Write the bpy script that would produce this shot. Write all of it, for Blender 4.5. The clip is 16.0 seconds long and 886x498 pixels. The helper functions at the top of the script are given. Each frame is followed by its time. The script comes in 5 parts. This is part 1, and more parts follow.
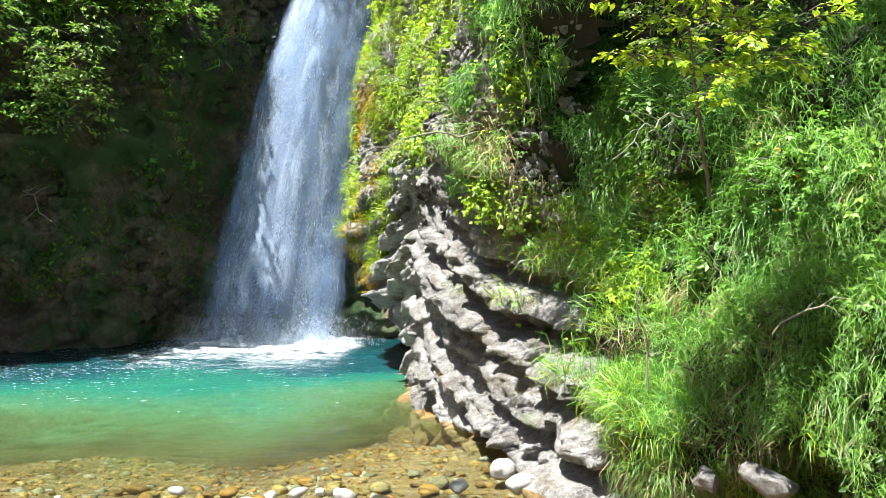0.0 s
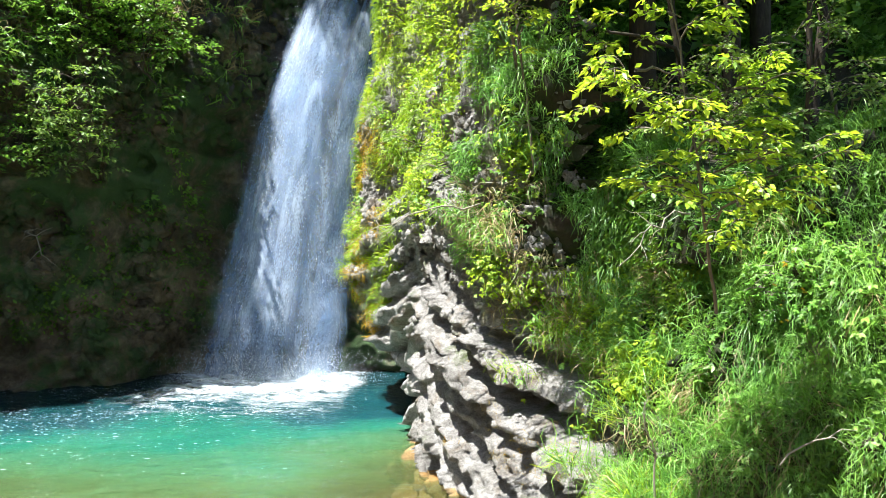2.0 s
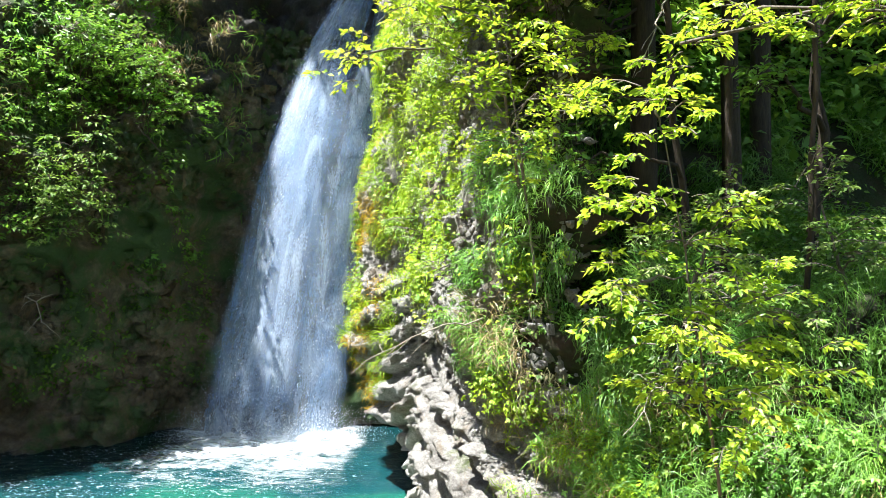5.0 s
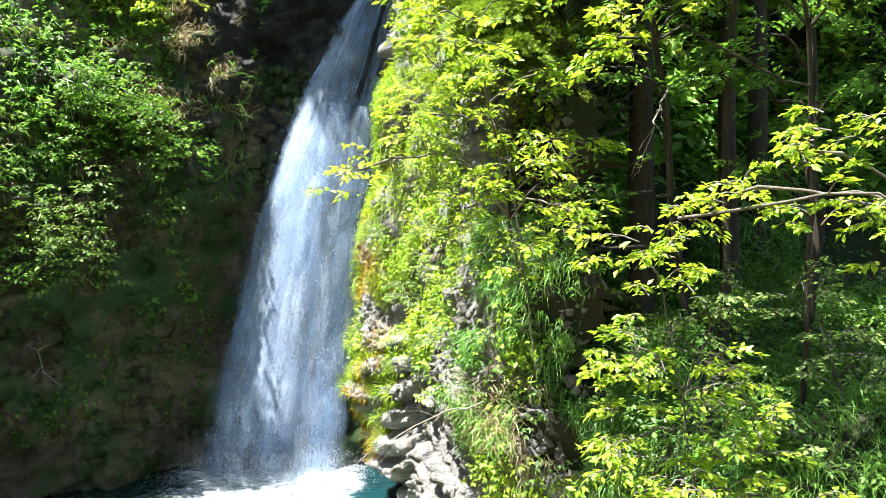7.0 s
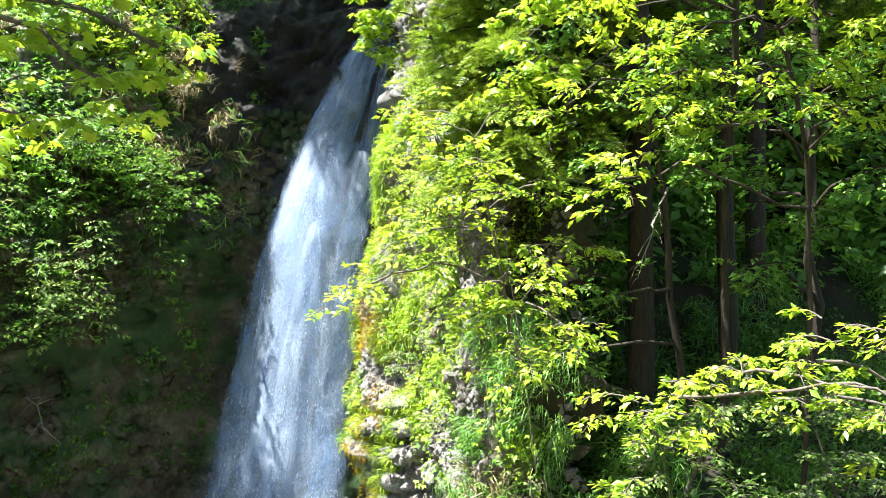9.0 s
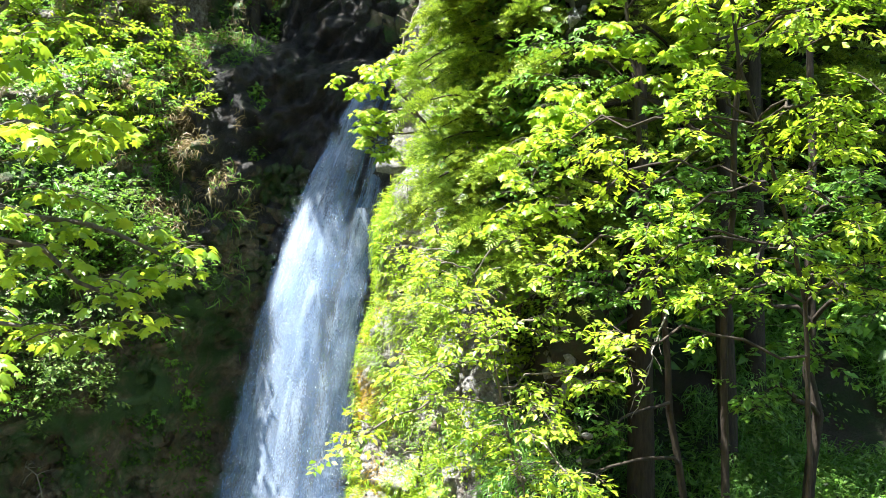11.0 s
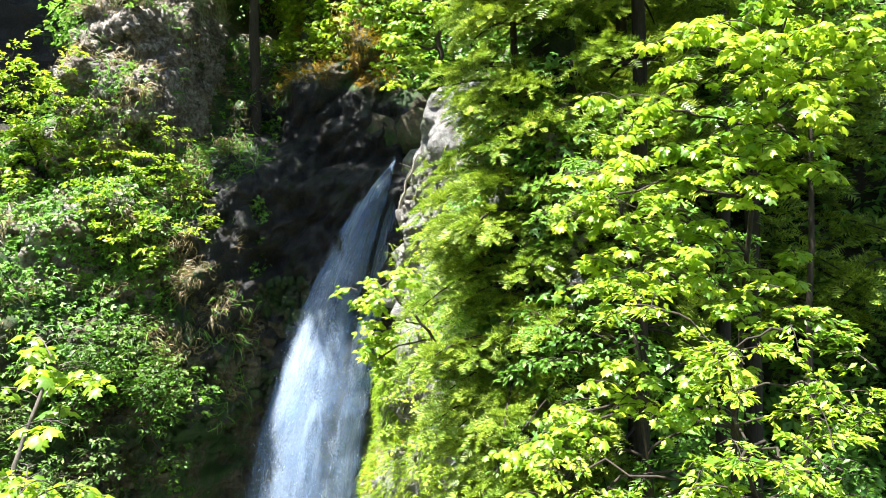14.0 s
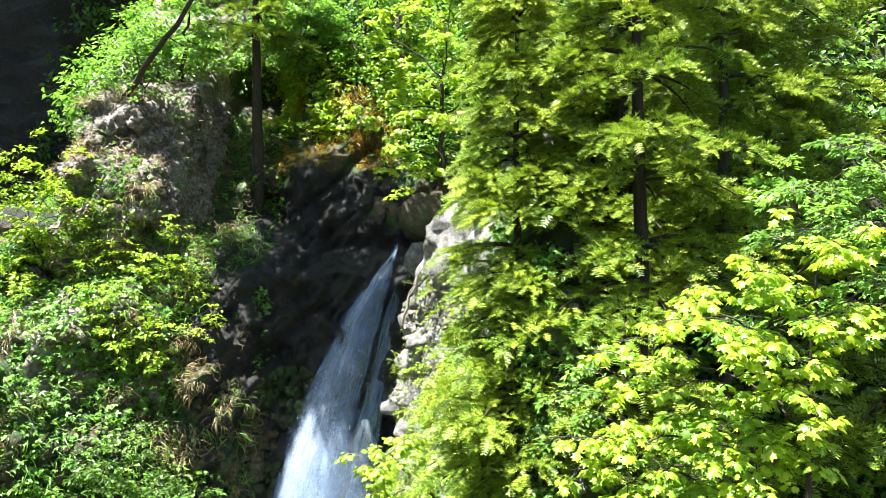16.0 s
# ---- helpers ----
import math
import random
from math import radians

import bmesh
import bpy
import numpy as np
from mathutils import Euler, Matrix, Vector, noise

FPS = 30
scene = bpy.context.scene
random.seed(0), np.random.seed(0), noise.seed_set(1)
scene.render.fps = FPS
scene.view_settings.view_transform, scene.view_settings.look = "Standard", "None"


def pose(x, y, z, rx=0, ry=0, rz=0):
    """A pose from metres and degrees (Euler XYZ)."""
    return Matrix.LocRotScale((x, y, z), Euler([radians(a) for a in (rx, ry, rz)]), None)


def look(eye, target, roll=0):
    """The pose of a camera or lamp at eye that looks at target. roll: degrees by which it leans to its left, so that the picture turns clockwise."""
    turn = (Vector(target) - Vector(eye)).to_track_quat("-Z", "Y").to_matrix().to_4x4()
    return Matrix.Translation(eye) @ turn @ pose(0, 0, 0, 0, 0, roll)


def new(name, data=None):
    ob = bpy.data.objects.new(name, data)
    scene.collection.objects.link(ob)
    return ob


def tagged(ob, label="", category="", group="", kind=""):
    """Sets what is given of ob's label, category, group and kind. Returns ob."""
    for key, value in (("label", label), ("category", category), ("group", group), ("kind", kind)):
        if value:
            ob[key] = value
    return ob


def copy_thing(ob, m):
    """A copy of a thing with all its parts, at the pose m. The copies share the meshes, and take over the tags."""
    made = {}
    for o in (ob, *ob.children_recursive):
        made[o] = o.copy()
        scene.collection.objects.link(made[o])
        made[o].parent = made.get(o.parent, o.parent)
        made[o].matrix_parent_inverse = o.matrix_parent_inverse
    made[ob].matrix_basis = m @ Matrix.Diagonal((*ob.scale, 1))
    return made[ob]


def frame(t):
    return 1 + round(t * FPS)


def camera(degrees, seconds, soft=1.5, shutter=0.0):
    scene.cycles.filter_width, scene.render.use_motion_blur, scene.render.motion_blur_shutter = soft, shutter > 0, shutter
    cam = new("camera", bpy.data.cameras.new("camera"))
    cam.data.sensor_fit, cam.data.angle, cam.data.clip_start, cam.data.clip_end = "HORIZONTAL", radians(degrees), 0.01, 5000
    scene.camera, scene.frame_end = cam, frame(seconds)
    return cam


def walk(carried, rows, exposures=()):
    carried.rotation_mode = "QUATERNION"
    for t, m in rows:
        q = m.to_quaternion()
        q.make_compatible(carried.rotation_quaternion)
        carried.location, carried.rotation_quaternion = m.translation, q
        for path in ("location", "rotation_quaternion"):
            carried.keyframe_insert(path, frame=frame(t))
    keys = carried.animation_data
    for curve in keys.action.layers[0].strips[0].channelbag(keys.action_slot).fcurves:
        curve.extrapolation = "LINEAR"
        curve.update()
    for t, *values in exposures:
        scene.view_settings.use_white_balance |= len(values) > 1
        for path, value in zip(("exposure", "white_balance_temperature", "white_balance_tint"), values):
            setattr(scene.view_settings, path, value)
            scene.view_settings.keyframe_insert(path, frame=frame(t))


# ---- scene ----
cam = camera(60.4, 16.0, soft=0.6)
METRES, EYE, TILT, LEAN, TURN = 10.0, 1.97, 0.0, 0.0, 0.0
ROWS = [
    (0.0, 0.0, 0.0, 0.0, 0.0, 0.0, -0.0),
    (0.5, -0.0007, -0.0007, 0.0184, -0.04, -0.03, 0.02),
    (1.0, -0.0009, -0.0005, 0.0373, -0.04, -0.05, 0.07),
    (1.5, -0.003, -0.0009, 0.0564, -0.06, -0.06, 0.06),
    (2.0, -0.006, -0.0017, 0.0761, -0.09, -0.07, 0.07),
    (2.5, -0.0077, -0.0024, 0.0952, -0.13, -0.07, 0.06),
    (3.0, -0.0089, -0.0014, 0.1148, -0.19, -0.08, 0.05),
    (3.5, -0.01, -0.0008, 0.1342, -0.26, -0.06, 0.04),
    (4.0, -0.0108, -0.0012, 0.155, -0.29, -0.07, 0.02),
    (6.5, -0.0137, -0.0109, 0.2668, -0.45, -0.28, 0.14),
    (7.0, -0.0143, -0.012, 0.2913, -0.48, -0.33, 0.17),
    (7.5, -0.0154, -0.0135, 0.3159, -0.55, -0.34, 0.15),
    (8.0, -0.0157, -0.0141, 0.3409, -0.59, -0.34, 0.13),
    (10.5, -0.0142, -0.0138, 0.467, -0.62, 0.2, 0.47),
    (11.0, -0.0157, -0.016, 0.5035, -0.69, 0.18, 0.45),
    (11.5, -0.0166, -0.017, 0.5435, -0.72, 0.11, 0.42),
    (12.0, -0.0172, -0.0185, 0.5871, -0.76, 0.02, 0.44),
    (12.5, -0.0174, -0.0185, 0.6319, -0.77, -0.04, 0.42),
    (13.0, -0.0184, -0.0207, 0.6781, -0.81, -0.07, 0.42),
    (13.5, -0.0196, -0.0238, 0.728, -0.84, -0.13, 0.43),
    (14.0, -0.0206, -0.0264, 0.7797, -0.86, -0.15, 0.43),
    (14.5, -0.0208, -0.0285, 0.8346, -0.88, -0.19, 0.44),
    (15.0, -0.0206, -0.0311, 0.8888, -0.88, -0.21, 0.43),
    (15.5, -0.0225, -0.0342, 0.9432, -0.89, -0.22, 0.4),
    (16.0, -0.0246, -0.0371, 0.998, -0.89, -0.18, 0.36),
]
walk(cam, [(t, pose(0, 0, EYE, TILT, LEAN, TURN) @ pose(METRES * x, METRES * y, METRES * z, 90 + pitch, roll, yaw)) for t, x, y, z, yaw, pitch, roll in ROWS],
     exposures=[(0.0, 1.98), (4.0, 2.1), (6.5, 2.26), (8.0, 2.34), (11.0, 2.35), (13.0, 2.17), (16.0, 2.28)])

# ---- light ----
SUN_DIR = Vector((-0.27, -0.19, 0.945)).normalized()      # towards the sun
world = bpy.data.worlds.new("sky")
scene.world = world
world.use_nodes = True
wn = world.node_tree.nodes
sky = wn.new("ShaderNodeTexSky")
sky.sky_type, sky.sun_disc = "NISHITA", False
sky.sun_elevation = math.asin(SUN_DIR.z)
sky.sun_rotation = math.atan2(SUN_DIR.x, SUN_DIR.y)
wn["Background"].inputs["Strength"].default_value = 0.06
world.node_tree.links.new(sky.outputs[0], wn["Background"].inputs["Color"])
sun = new("sun", bpy.data.lights.new("sun", "SUN"))
sun.data.energy, sun.data.angle, sun.data.color = 5.0, radians(0.55), (1.0, 0.97, 0.91)
sun.matrix_world = look(SUN_DIR * 60, (0, 0, 0))

rng = np.random.default_rng(7)

# ---- numeric helpers ----
TABLE = rng.random((32, 32, 32))


def vnoise(p):
    """Smooth value noise at points p, in 0..1."""
    i = np.floor(p).astype(int)
    f = p - i
    f = f * f * (3 - 2 * f)
    out = 0
    for a in (0, 1):
        for b in (0, 1):
            for c in (0, 1):
                w = (f[..., 0] if a else 1 - f[..., 0]) * (f[..., 1] if b else 1 - f[..., 1]) * (f[..., 2] if c else 1 - f[..., 2])
                out = out + w * TABLE[(i[..., 0] + a) & 31, (i[..., 1] + b) & 31, (i[..., 2] + c) & 31]
    return out


def fbm(p, size, octaves=4, rough=0.5):
    """Layered noise about 0, with features of that size in metres."""
    p, out, a = np.asarray(p, float) / size, 0, 1.0
    for k in range(octaves):
        out = out + a * (vnoise(p + 7.3 * k) * 2 - 1)
        p, a = p * 2.03, a * rough
    return out


def ridged(p, size, octaves=4):
    p, out, a = np.asarray(p, float) / size, 0, 1.0
    for k in range(octaves):
        out = out + a * (1 - 2 * np.abs(vnoise(p + 3.1 * k) * 2 - 1))
        p, a = p * 2.1, a * 0.5
    return out


def facet(u, v, size, seed):
    """Broken flat faces: each cell of a jittered net is a tilted plane with its own height, about 0."""
    u, v = u / size, v / size
    iu, iv = np.floor(u).astype(int), np.floor(v).astype(int)
    near, out = np.full(np.shape(u), 9.0), np.zeros(np.shape(u))
    for a in (-1, 0, 1):
        for b in (-1, 0, 1):
            p, q = (iu + a) & 31, (iv + b) & 31
            x, y = u - (iu + a + TABLE[p, q, seed]), v - (iv + b + TABLE[p, q, seed + 1])
            h = TABLE[p, q, seed + 2] - 0.5 + 1.1 * (TABLE[p, q, seed + 3] - 0.5) * x + 1.1 * (TABLE[p, q, seed + 4] - 0.5) * y
            d = x * x + y * y
            out, near = np.where(d < near, h, out), np.minimum(d, near)
    return out


def unit(v):
    return v / np.maximum(np.linalg.norm(v, axis=-1, keepdims=True), 1e-9)


def smooth(a, b, x):
    t = np.clip((x - a) / (b - a), 0, 1)
    return t * t * (3 - 2 * t)


def mk(name, V, F, mat, parent=None, label="", soft=False, uv=None):
    """One mesh object from vertices and faces (arrays of triangles or quads)."""
    V = np.asarray(V, np.float32).reshape(-1, 3)
    F = [np.asarray(f, np.int32) for f in (F if isinstance(F, list) else [F])]
    me = bpy.data.meshes.new(name)
    loops = np.concatenate([f.ravel() for f in F])
    totals = np.concatenate([np.full(len(f), f.shape[1], np.int32) for f in F])
    starts = np.concatenate([[0], np.cumsum(totals)[:-1]]).astype(np.int32)
    me.vertices.add(len(V))
    me.vertices.foreach_set("co", V.ravel())
    me.loops.add(len(loops))
    me.loops.foreach_set("vertex_index", loops)
    me.polygons.add(len(totals))
    me.polygons.foreach_set("loop_start", starts)
    me.polygons.foreach_set("loop_total", totals)
    if soft:
        me.polygons.foreach_set("use_smooth", np.ones(len(totals), bool))
    if uv is not None:
        layer = me.uv_layers.new(name="UVMap")
        layer.data.foreach_set("uv", np.asarray(uv, np.float32)[loops].ravel())
    me.update(calc_edges=True)
    me.materials.append(mat)
    ob = new(name, me)
    if parent:
        ob.parent = parent
        ob.matrix_parent_inverse = parent.matrix_basis.inverted()
    if label:
        tagged(ob, label)
    return ob


def grid_faces(n, m):
    i = np.arange((n - 1) * (m - 1))
    a = i // (m - 1) * m + i % (m - 1)
    return np.stack([a, a + m, a + m + 1, a + 1], 1)


def tube(path, radii, sides=7):
    """A tapered tube along a path: vertices and quads."""
    path = np.asarray(path, float)
    t = unit(np.gradient(path, axis=0))
    a = unit(np.cross(t, np.array([0.31, 0.55, 0.77])))
    b = np.cross(t, a)
    w = np.linspace(0, 2 * np.pi, sides, endpoint=False)
    ring = np.cos(w)[None, :, None] * a[:, None] + np.sin(w)[None, :, None] * b[:, None]
    V = path[:, None] + ring * np.asarray(radii, float)[:, None, None]
    n = len(path)
    i = np.arange((n - 1) * sides)
    r, c = i // sides, i % sides
    d = (c + 1) % sides
    return V.reshape(-1, 3), np.stack([r * sides + c, r * sides + d, (r + 1) * sides + d, (r + 1) * sides + c], 1)


def join(pieces):
    V, F, k = [], [], 0
    for v, f in pieces:
        V.append(v), F.append(f + k)
        k += len(v)
    return np.concatenate(V), np.concatenate(F)


def bend(a, b, sag=0.0, n=8, wobble=0.0):
    """A curved way from a to b that bows upwards by sag."""
    a, b, t = np.asarray(a, float), np.asarray(b, float), np.linspace(0, 1, n)[:, None]
    p = a + (b - a) * t
    p[:, 2] += (4 * sag * t * (1 - t))[:, 0]
    if wobble:
        p[1:-1] += rng.normal(0, wobble, (n - 2, 3))
    return p


def frames_of(normal, way):
    """Turn matrices whose y runs along way and whose z is near normal."""
    y = unit(way)
    x = unit(np.cross(y, normal))
    return np.stack([x, y, np.cross(x, y)], -1)


def batch(tv, tf, turn, place, size):
    """Many turned, scaled copies of one small shape, as one mesh's vertices and faces."""
    size = np.asarray(size, float)
    size = size[:, None] if size.ndim == 1 else size
    V = np.einsum("nij,nkj->nki", turn, tv[None] * size[:, None, :]) + place[:, None]
    n, k = len(place), len(tv)
    F = tf[None] + (np.arange(n) * k)[:, None, None]
    return V.reshape(-1, 3), F.reshape(-1, tf.shape[1])


# ---- small shapes that repeat: leaves, needles, blades ----
half = [(0.0, 0.0), (0.30, -0.04), (0.25, 0.17), (0.56, 0.34), (0.33, 0.47), (0.36, 0.68), (0.13, 0.68)]
outline = half + [(0.0, 1.0)] + [(-x, y) for x, y in half[:0:-1]]
MAPLE_V = np.array([(x, y, -0.42 * abs(x) - 0.40 * max(0, y - 0.4)) for x, y in outline] + [(0, 0.36, 0.04)])
MAPLE_F = np.array([(len(outline), k, (k + 1) % len(outline)) for k in range(len(outline))])
LEAF_V = np.array([(0, 0, 0), (0.27, 0.42, 0.07), (0, 1, -0.08), (-0.27, 0.42, 0.07)], float)
LEAF_F = np.array([(0, 1, 2), (0, 2, 3)])
# a spray of three pointed leaflets
tri_v, tri_f = [], []
for ang in (-55, 0, 55):
    ca, sa = math.cos(radians(ang)), math.sin(radians(ang))
    tri_f += [(len(tri_v) + i, len(tri_v) + j, len(tri_v) + k) for i, j, k in ((0, 1, 2), (0, 2, 3))]
    tri_v += [(ca * x + sa * y, -sa * x + ca * y, z) for x, y, z in LEAF_V * (0.8, 0.75 + 0.25 * (ang == 0), 1)]
TRI_V, TRI_F = np.array(tri_v), np.array(tri_f)
# a flat fir spray: a stalk with needles in two combs
fir_v, fir_f = [], []
for k in range(5):
    y = 0.04 + k / 5 * 0.84
    reach = 0.36 * (1 - 0.5 * k / 5)
    for dx, dz in ((-1, 0.15), (1, 0.15), (0.25 - 0.5 * (k % 2), 0.75)):
        fir_f.append((len(fir_v), len(fir_v) + 1, len(fir_v) + 2))
        fir_v += [(0, y - 0.06, 0), (dx * reach, y + 0.16, dz * reach), (0, y + 0.07, 0.01)]
FIR_V, FIR_F = np.array(fir_v), np.array(fir_f)
# an angular chip of stone
CHIP_V = np.array([(0.5, 0.1, -0.3), (-0.1, 0.55, -0.25), (-0.5, -0.1, -0.3), (0.1, -0.5, -0.3), (0.3, 0.25, 0.25), (-0.3, 0.2, 0.35), (0.05, -0.3, 0.3)])
CHIP_F = np.array([(0, 1, 4), (1, 5, 4), (1, 2, 5), (2, 6, 5), (2, 3, 6), (3, 0, 6), (0, 4, 6), (4, 5, 6)])
# a grass blade that rises and bows over
bl = [(0.0, 0.0), (0.14, 0.50), (0.50, 0.68), (0.90, 0.30)]
BLADE_V = np.array([(s * w, a, b) for (a, b), w in zip(bl, (0.007, 0.009, 0.007, 0.001)) for s in (-1, 1)])
BLADE_F = np.array([(2 * k, 2 * k + 1, 2 * k + 3, 2 * k + 2) for k in range(3)])

# ---- materials ----


def mat_new(name):
    m = bpy.data.materials.new(name)
    m.use_nodes = True
    nt = m.node_tree
    nt.nodes.clear()
    return m, nt, nt.nodes.new("ShaderNodeOutputMaterial")


def node(nt, kind, **kw):
    n = nt.nodes.new(kind)
    for k, v in kw.items():
        if k in n.inputs:
            n.inputs[k].default_value = v
    return n


def ramp(nt, fac, stops):
    r = nt.nodes.new("ShaderNodeValToRGB")
    while len(r.color_ramp.elements) < len(stops):
        r.color_ramp.elements.new(0.5)
    for e, (p, c) in zip(r.color_ramp.elements, stops):
        e.position, e.color = p, (*c, 1) if len(c) == 3 else c
    nt.links.new(fac, r.inputs[0])
    return r.outputs[0]


def noise_tex(nt, scale, detail=5, rough=0.55, vec=None, distort=0.0):
    n = node(nt, "ShaderNodeTexNoise", Scale=scale, Detail=detail, Roughness=rough, Distortion=distort)
    if vec is None:
        vec = nt.nodes.new("ShaderNodeTexCoord").outputs["Object"]
    nt.links.new(vec, n.inputs["Vector"])
    return n.outputs[0]


def mix_col(nt, fac, a, b, mode="MIX"):
    m = nt.nodes.new("ShaderNodeMix")
    m.data_type, m.blend_type = "RGBA", mode
    for slot, v in ((0, fac), (6, a), (7, b)):
        if isinstance(v, (int, float)):
            m.inputs[slot].default_value = v
        elif isinstance(v, tuple):
            m.inputs[slot].default_value = (*v, 1)
        else:
            nt.links.new(v, m.inputs[slot])
    return m.outputs[2]


def bump(nt, height, strength=0.5, dist=0.03, normal=None):
    b = node(nt, "ShaderNodeBump", Strength=strength, Distance=dist)
    nt.links.new(height, b.inputs["Height"])
    if normal is not None:
        nt.links.new(normal, b.inputs["Normal"])
    return b.outputs[0]


def rock_mat(name, stops, stain, moss, moss_at=(0.55, 0.68), rough=0.85, fine=9.0, bumpy=0.6, moss_scale=1.1):
    """Weathered stone: banded greys, brown stains, patches of moss."""
    m, nt, out = mat_new(name)
    big = noise_tex(nt, 0.9, 6, 0.6, distort=0.6)
    small = noise_tex(nt, fine, 8, 0.65)
    col = ramp(nt, mix_col(nt, 0.55, big, small), stops)
    col = mix_col(nt, ramp(nt, noise_tex(nt, 1.7, 6, 0.7, distort=1.2), [(0.52, (0, 0, 0)), (0.72, (1, 1, 1))]), col, stain)
    speck = ramp(nt, noise_tex(nt, 42.0, 4, 0.7), [(0.38, (0.45, 0.45, 0.45)), (0.55, (1, 1, 1))])
    col = mix_col(nt, 0.6, col, speck, "MULTIPLY")
    mossy = noise_tex(nt, moss_scale, 7, 0.68, distort=0.5)
    mfac = ramp(nt, mossy, [(moss_at[0], (0, 0, 0)), (moss_at[1], (1, 1, 1))])
    mcol = ramp(nt, noise_tex(nt, 30.0, 3), [(0.3, tuple(0.5 * c for c in moss)), (0.7, moss)])
    col = mix_col(nt, mfac, col, mcol)
    bs = node(nt, "ShaderNodeBsdfPrincipled", Roughness=rough)
    nt.links.new(col, bs.inputs["Base Color"])
    n1 = bump(nt, noise_tex(nt, 6.0, 9, 0.72, distort=0.4), bumpy, 0.12)
    nt.links.new(bump(nt, noise_tex(nt, 30.0, 8, 0.75), bumpy, 0.04, n1), bs.inputs["Normal"])
    nt.links.new(bs.outputs[0], out.inputs[0])
    return m


def leaf_mat(name, dark, light, glow, gloss=0.6, through_part=0.40):
    """Thin leaves: each one its own shade, light shining through."""
    m, nt, out = mat_new(name)
    geo = nt.nodes.new("ShaderNodeNewGeometry")
    stops = [(0.0, dark), (0.6, light), (1.0, (min(0.6, 1.75 * light[0]), min(0.7, 1.5 * light[1]), 1.8 * light[2]))]
    col = ramp(nt, geo.outputs["Random Per Island"], stops)
    clump = ramp(nt, noise_tex(nt, 1.4, 2), [(0.3, (0.66, 0.8, 0.72)), (0.7, (1.2, 1.12, 1.0))])
    col = mix_col(nt, 1.0, col, clump, "MULTIPLY")
    bs = node(nt, "ShaderNodeBsdfPrincipled", Roughness=0.45)
    bs.inputs["Specular IOR Level"].default_value = gloss
    nt.links.new(col, bs.inputs["Base Color"])
    tr = nt.nodes.new("ShaderNodeBsdfTranslucent")
    nt.links.new(mix_col(nt, 1.0, clump, glow, "MULTIPLY"), tr.inputs[0])
    mx = node(nt, "ShaderNodeMixShader", Fac=through_part)
    nt.links.new(bs.outputs[0], mx.inputs[1])
    nt.links.new(tr.outputs[0], mx.inputs[2])
    nt.links.new(mx.outputs[0], out.inputs[0])
    return m


def bark_mat(name, a, b):
    m, nt, out = mat_new(name)
    co = nt.nodes.new("ShaderNodeTexCoord").outputs["Object"]
    mp = node(nt, "ShaderNodeMapping", Scale=(1, 1, 0.2))
    nt.links.new(co, mp.inputs[0])
    n = noise_tex(nt, 26.0, 6, 0.7, mp.outputs[0])
    bs = node(nt, "ShaderNodeBsdfPrincipled", Roughness=0.9)
    nt.links.new(ramp(nt, n, [(0.3, a), (0.7, b)]), bs.inputs["Base Color"])
    nt.links.new(bump(nt, n, 0.8, 0.02), bs.inputs["Normal"])
    nt.links.new(bs.outputs[0], out.inputs[0])
    return m


LIMESTONE = rock_mat("grey_limestone", [(0.32, (0.07, 0.066, 0.06)), (0.44, (0.24, 0.235, 0.225)), (0.56, (0.40, 0.395, 0.385)), (0.72, (0.54, 0.535, 0.525))],
                     (0.17, 0.125, 0.075), (0.10, 0.15, 0.025), (0.60, 0.70), bumpy=0.9)
WET_ROCK = rock_mat("wet_brown_rock", [(0.3, (0.014, 0.012, 0.009)), (0.47, (0.085, 0.068, 0.042)), (0.64, (0.25, 0.20, 0.135))],
                    (0.17, 0.11, 0.045), (0.04, 0.10, 0.02), (0.44, 0.57), rough=0.6, bumpy=0.9)
TUFA = rock_mat("brown_tufa", [(0.3, (0.03, 0.025, 0.018)), (0.47, (0.13, 0.10, 0.065)), (0.66, (0.30, 0.245, 0.165))],
                (0.19, 0.125, 0.055), (0.06, 0.13, 0.03), (0.46, 0.6), rough=0.7, bumpy=0.9)
# blue-grey slabs, darkened further so the colour carries the gully's shade
SHADED_SLATE = rock_mat("slate_darkened_for_shade", [(0.3, (0.007, 0.007, 0.008)), (0.47, (0.024, 0.025, 0.026)), (0.66, (0.08, 0.08, 0.084))],
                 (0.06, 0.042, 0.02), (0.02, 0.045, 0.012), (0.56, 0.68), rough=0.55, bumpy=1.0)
PALE_ROCK = rock_mat("broken_brown_rock", [(0.33, (0.025, 0.02, 0.016)), (0.46, (0.22, 0.18, 0.15)), (0.6, (0.56, 0.53, 0.49))], (0.16, 0.10, 0.06), (0.06, 0.09, 0.02), (0.62, 0.72), bumpy=1.0)
EARTH = rock_mat("forest_earth", [(0.3, (0.018, 0.014, 0.009)), (0.7, (0.06, 0.046, 0.03))], (0.045, 0.03, 0.015), (0.02, 0.04, 0.008), (0.42, 0.56), rough=0.95)
BED = rock_mat("stream_bed", [(0.3, (0.12, 0.075, 0.028)), (0.5, (0.26, 0.17, 0.065)), (0.72, (0.36, 0.28, 0.15))], (0.28, 0.135, 0.025), (0.09, 0.11, 0.04), (0.58, 0.8), fine=14)
BARK = bark_mat("grey_bark", (0.05, 0.042, 0.034), (0.20, 0.175, 0.15))
DARKBARK = bark_mat("dark_bark", (0.016, 0.012, 0.009), (0.065, 0.05, 0.036))
MAPLE_LEAF = leaf_mat("maple_leaf", (0.08, 0.19, 0.018), (0.30, 0.44, 0.035), (0.50, 0.68, 0.045))
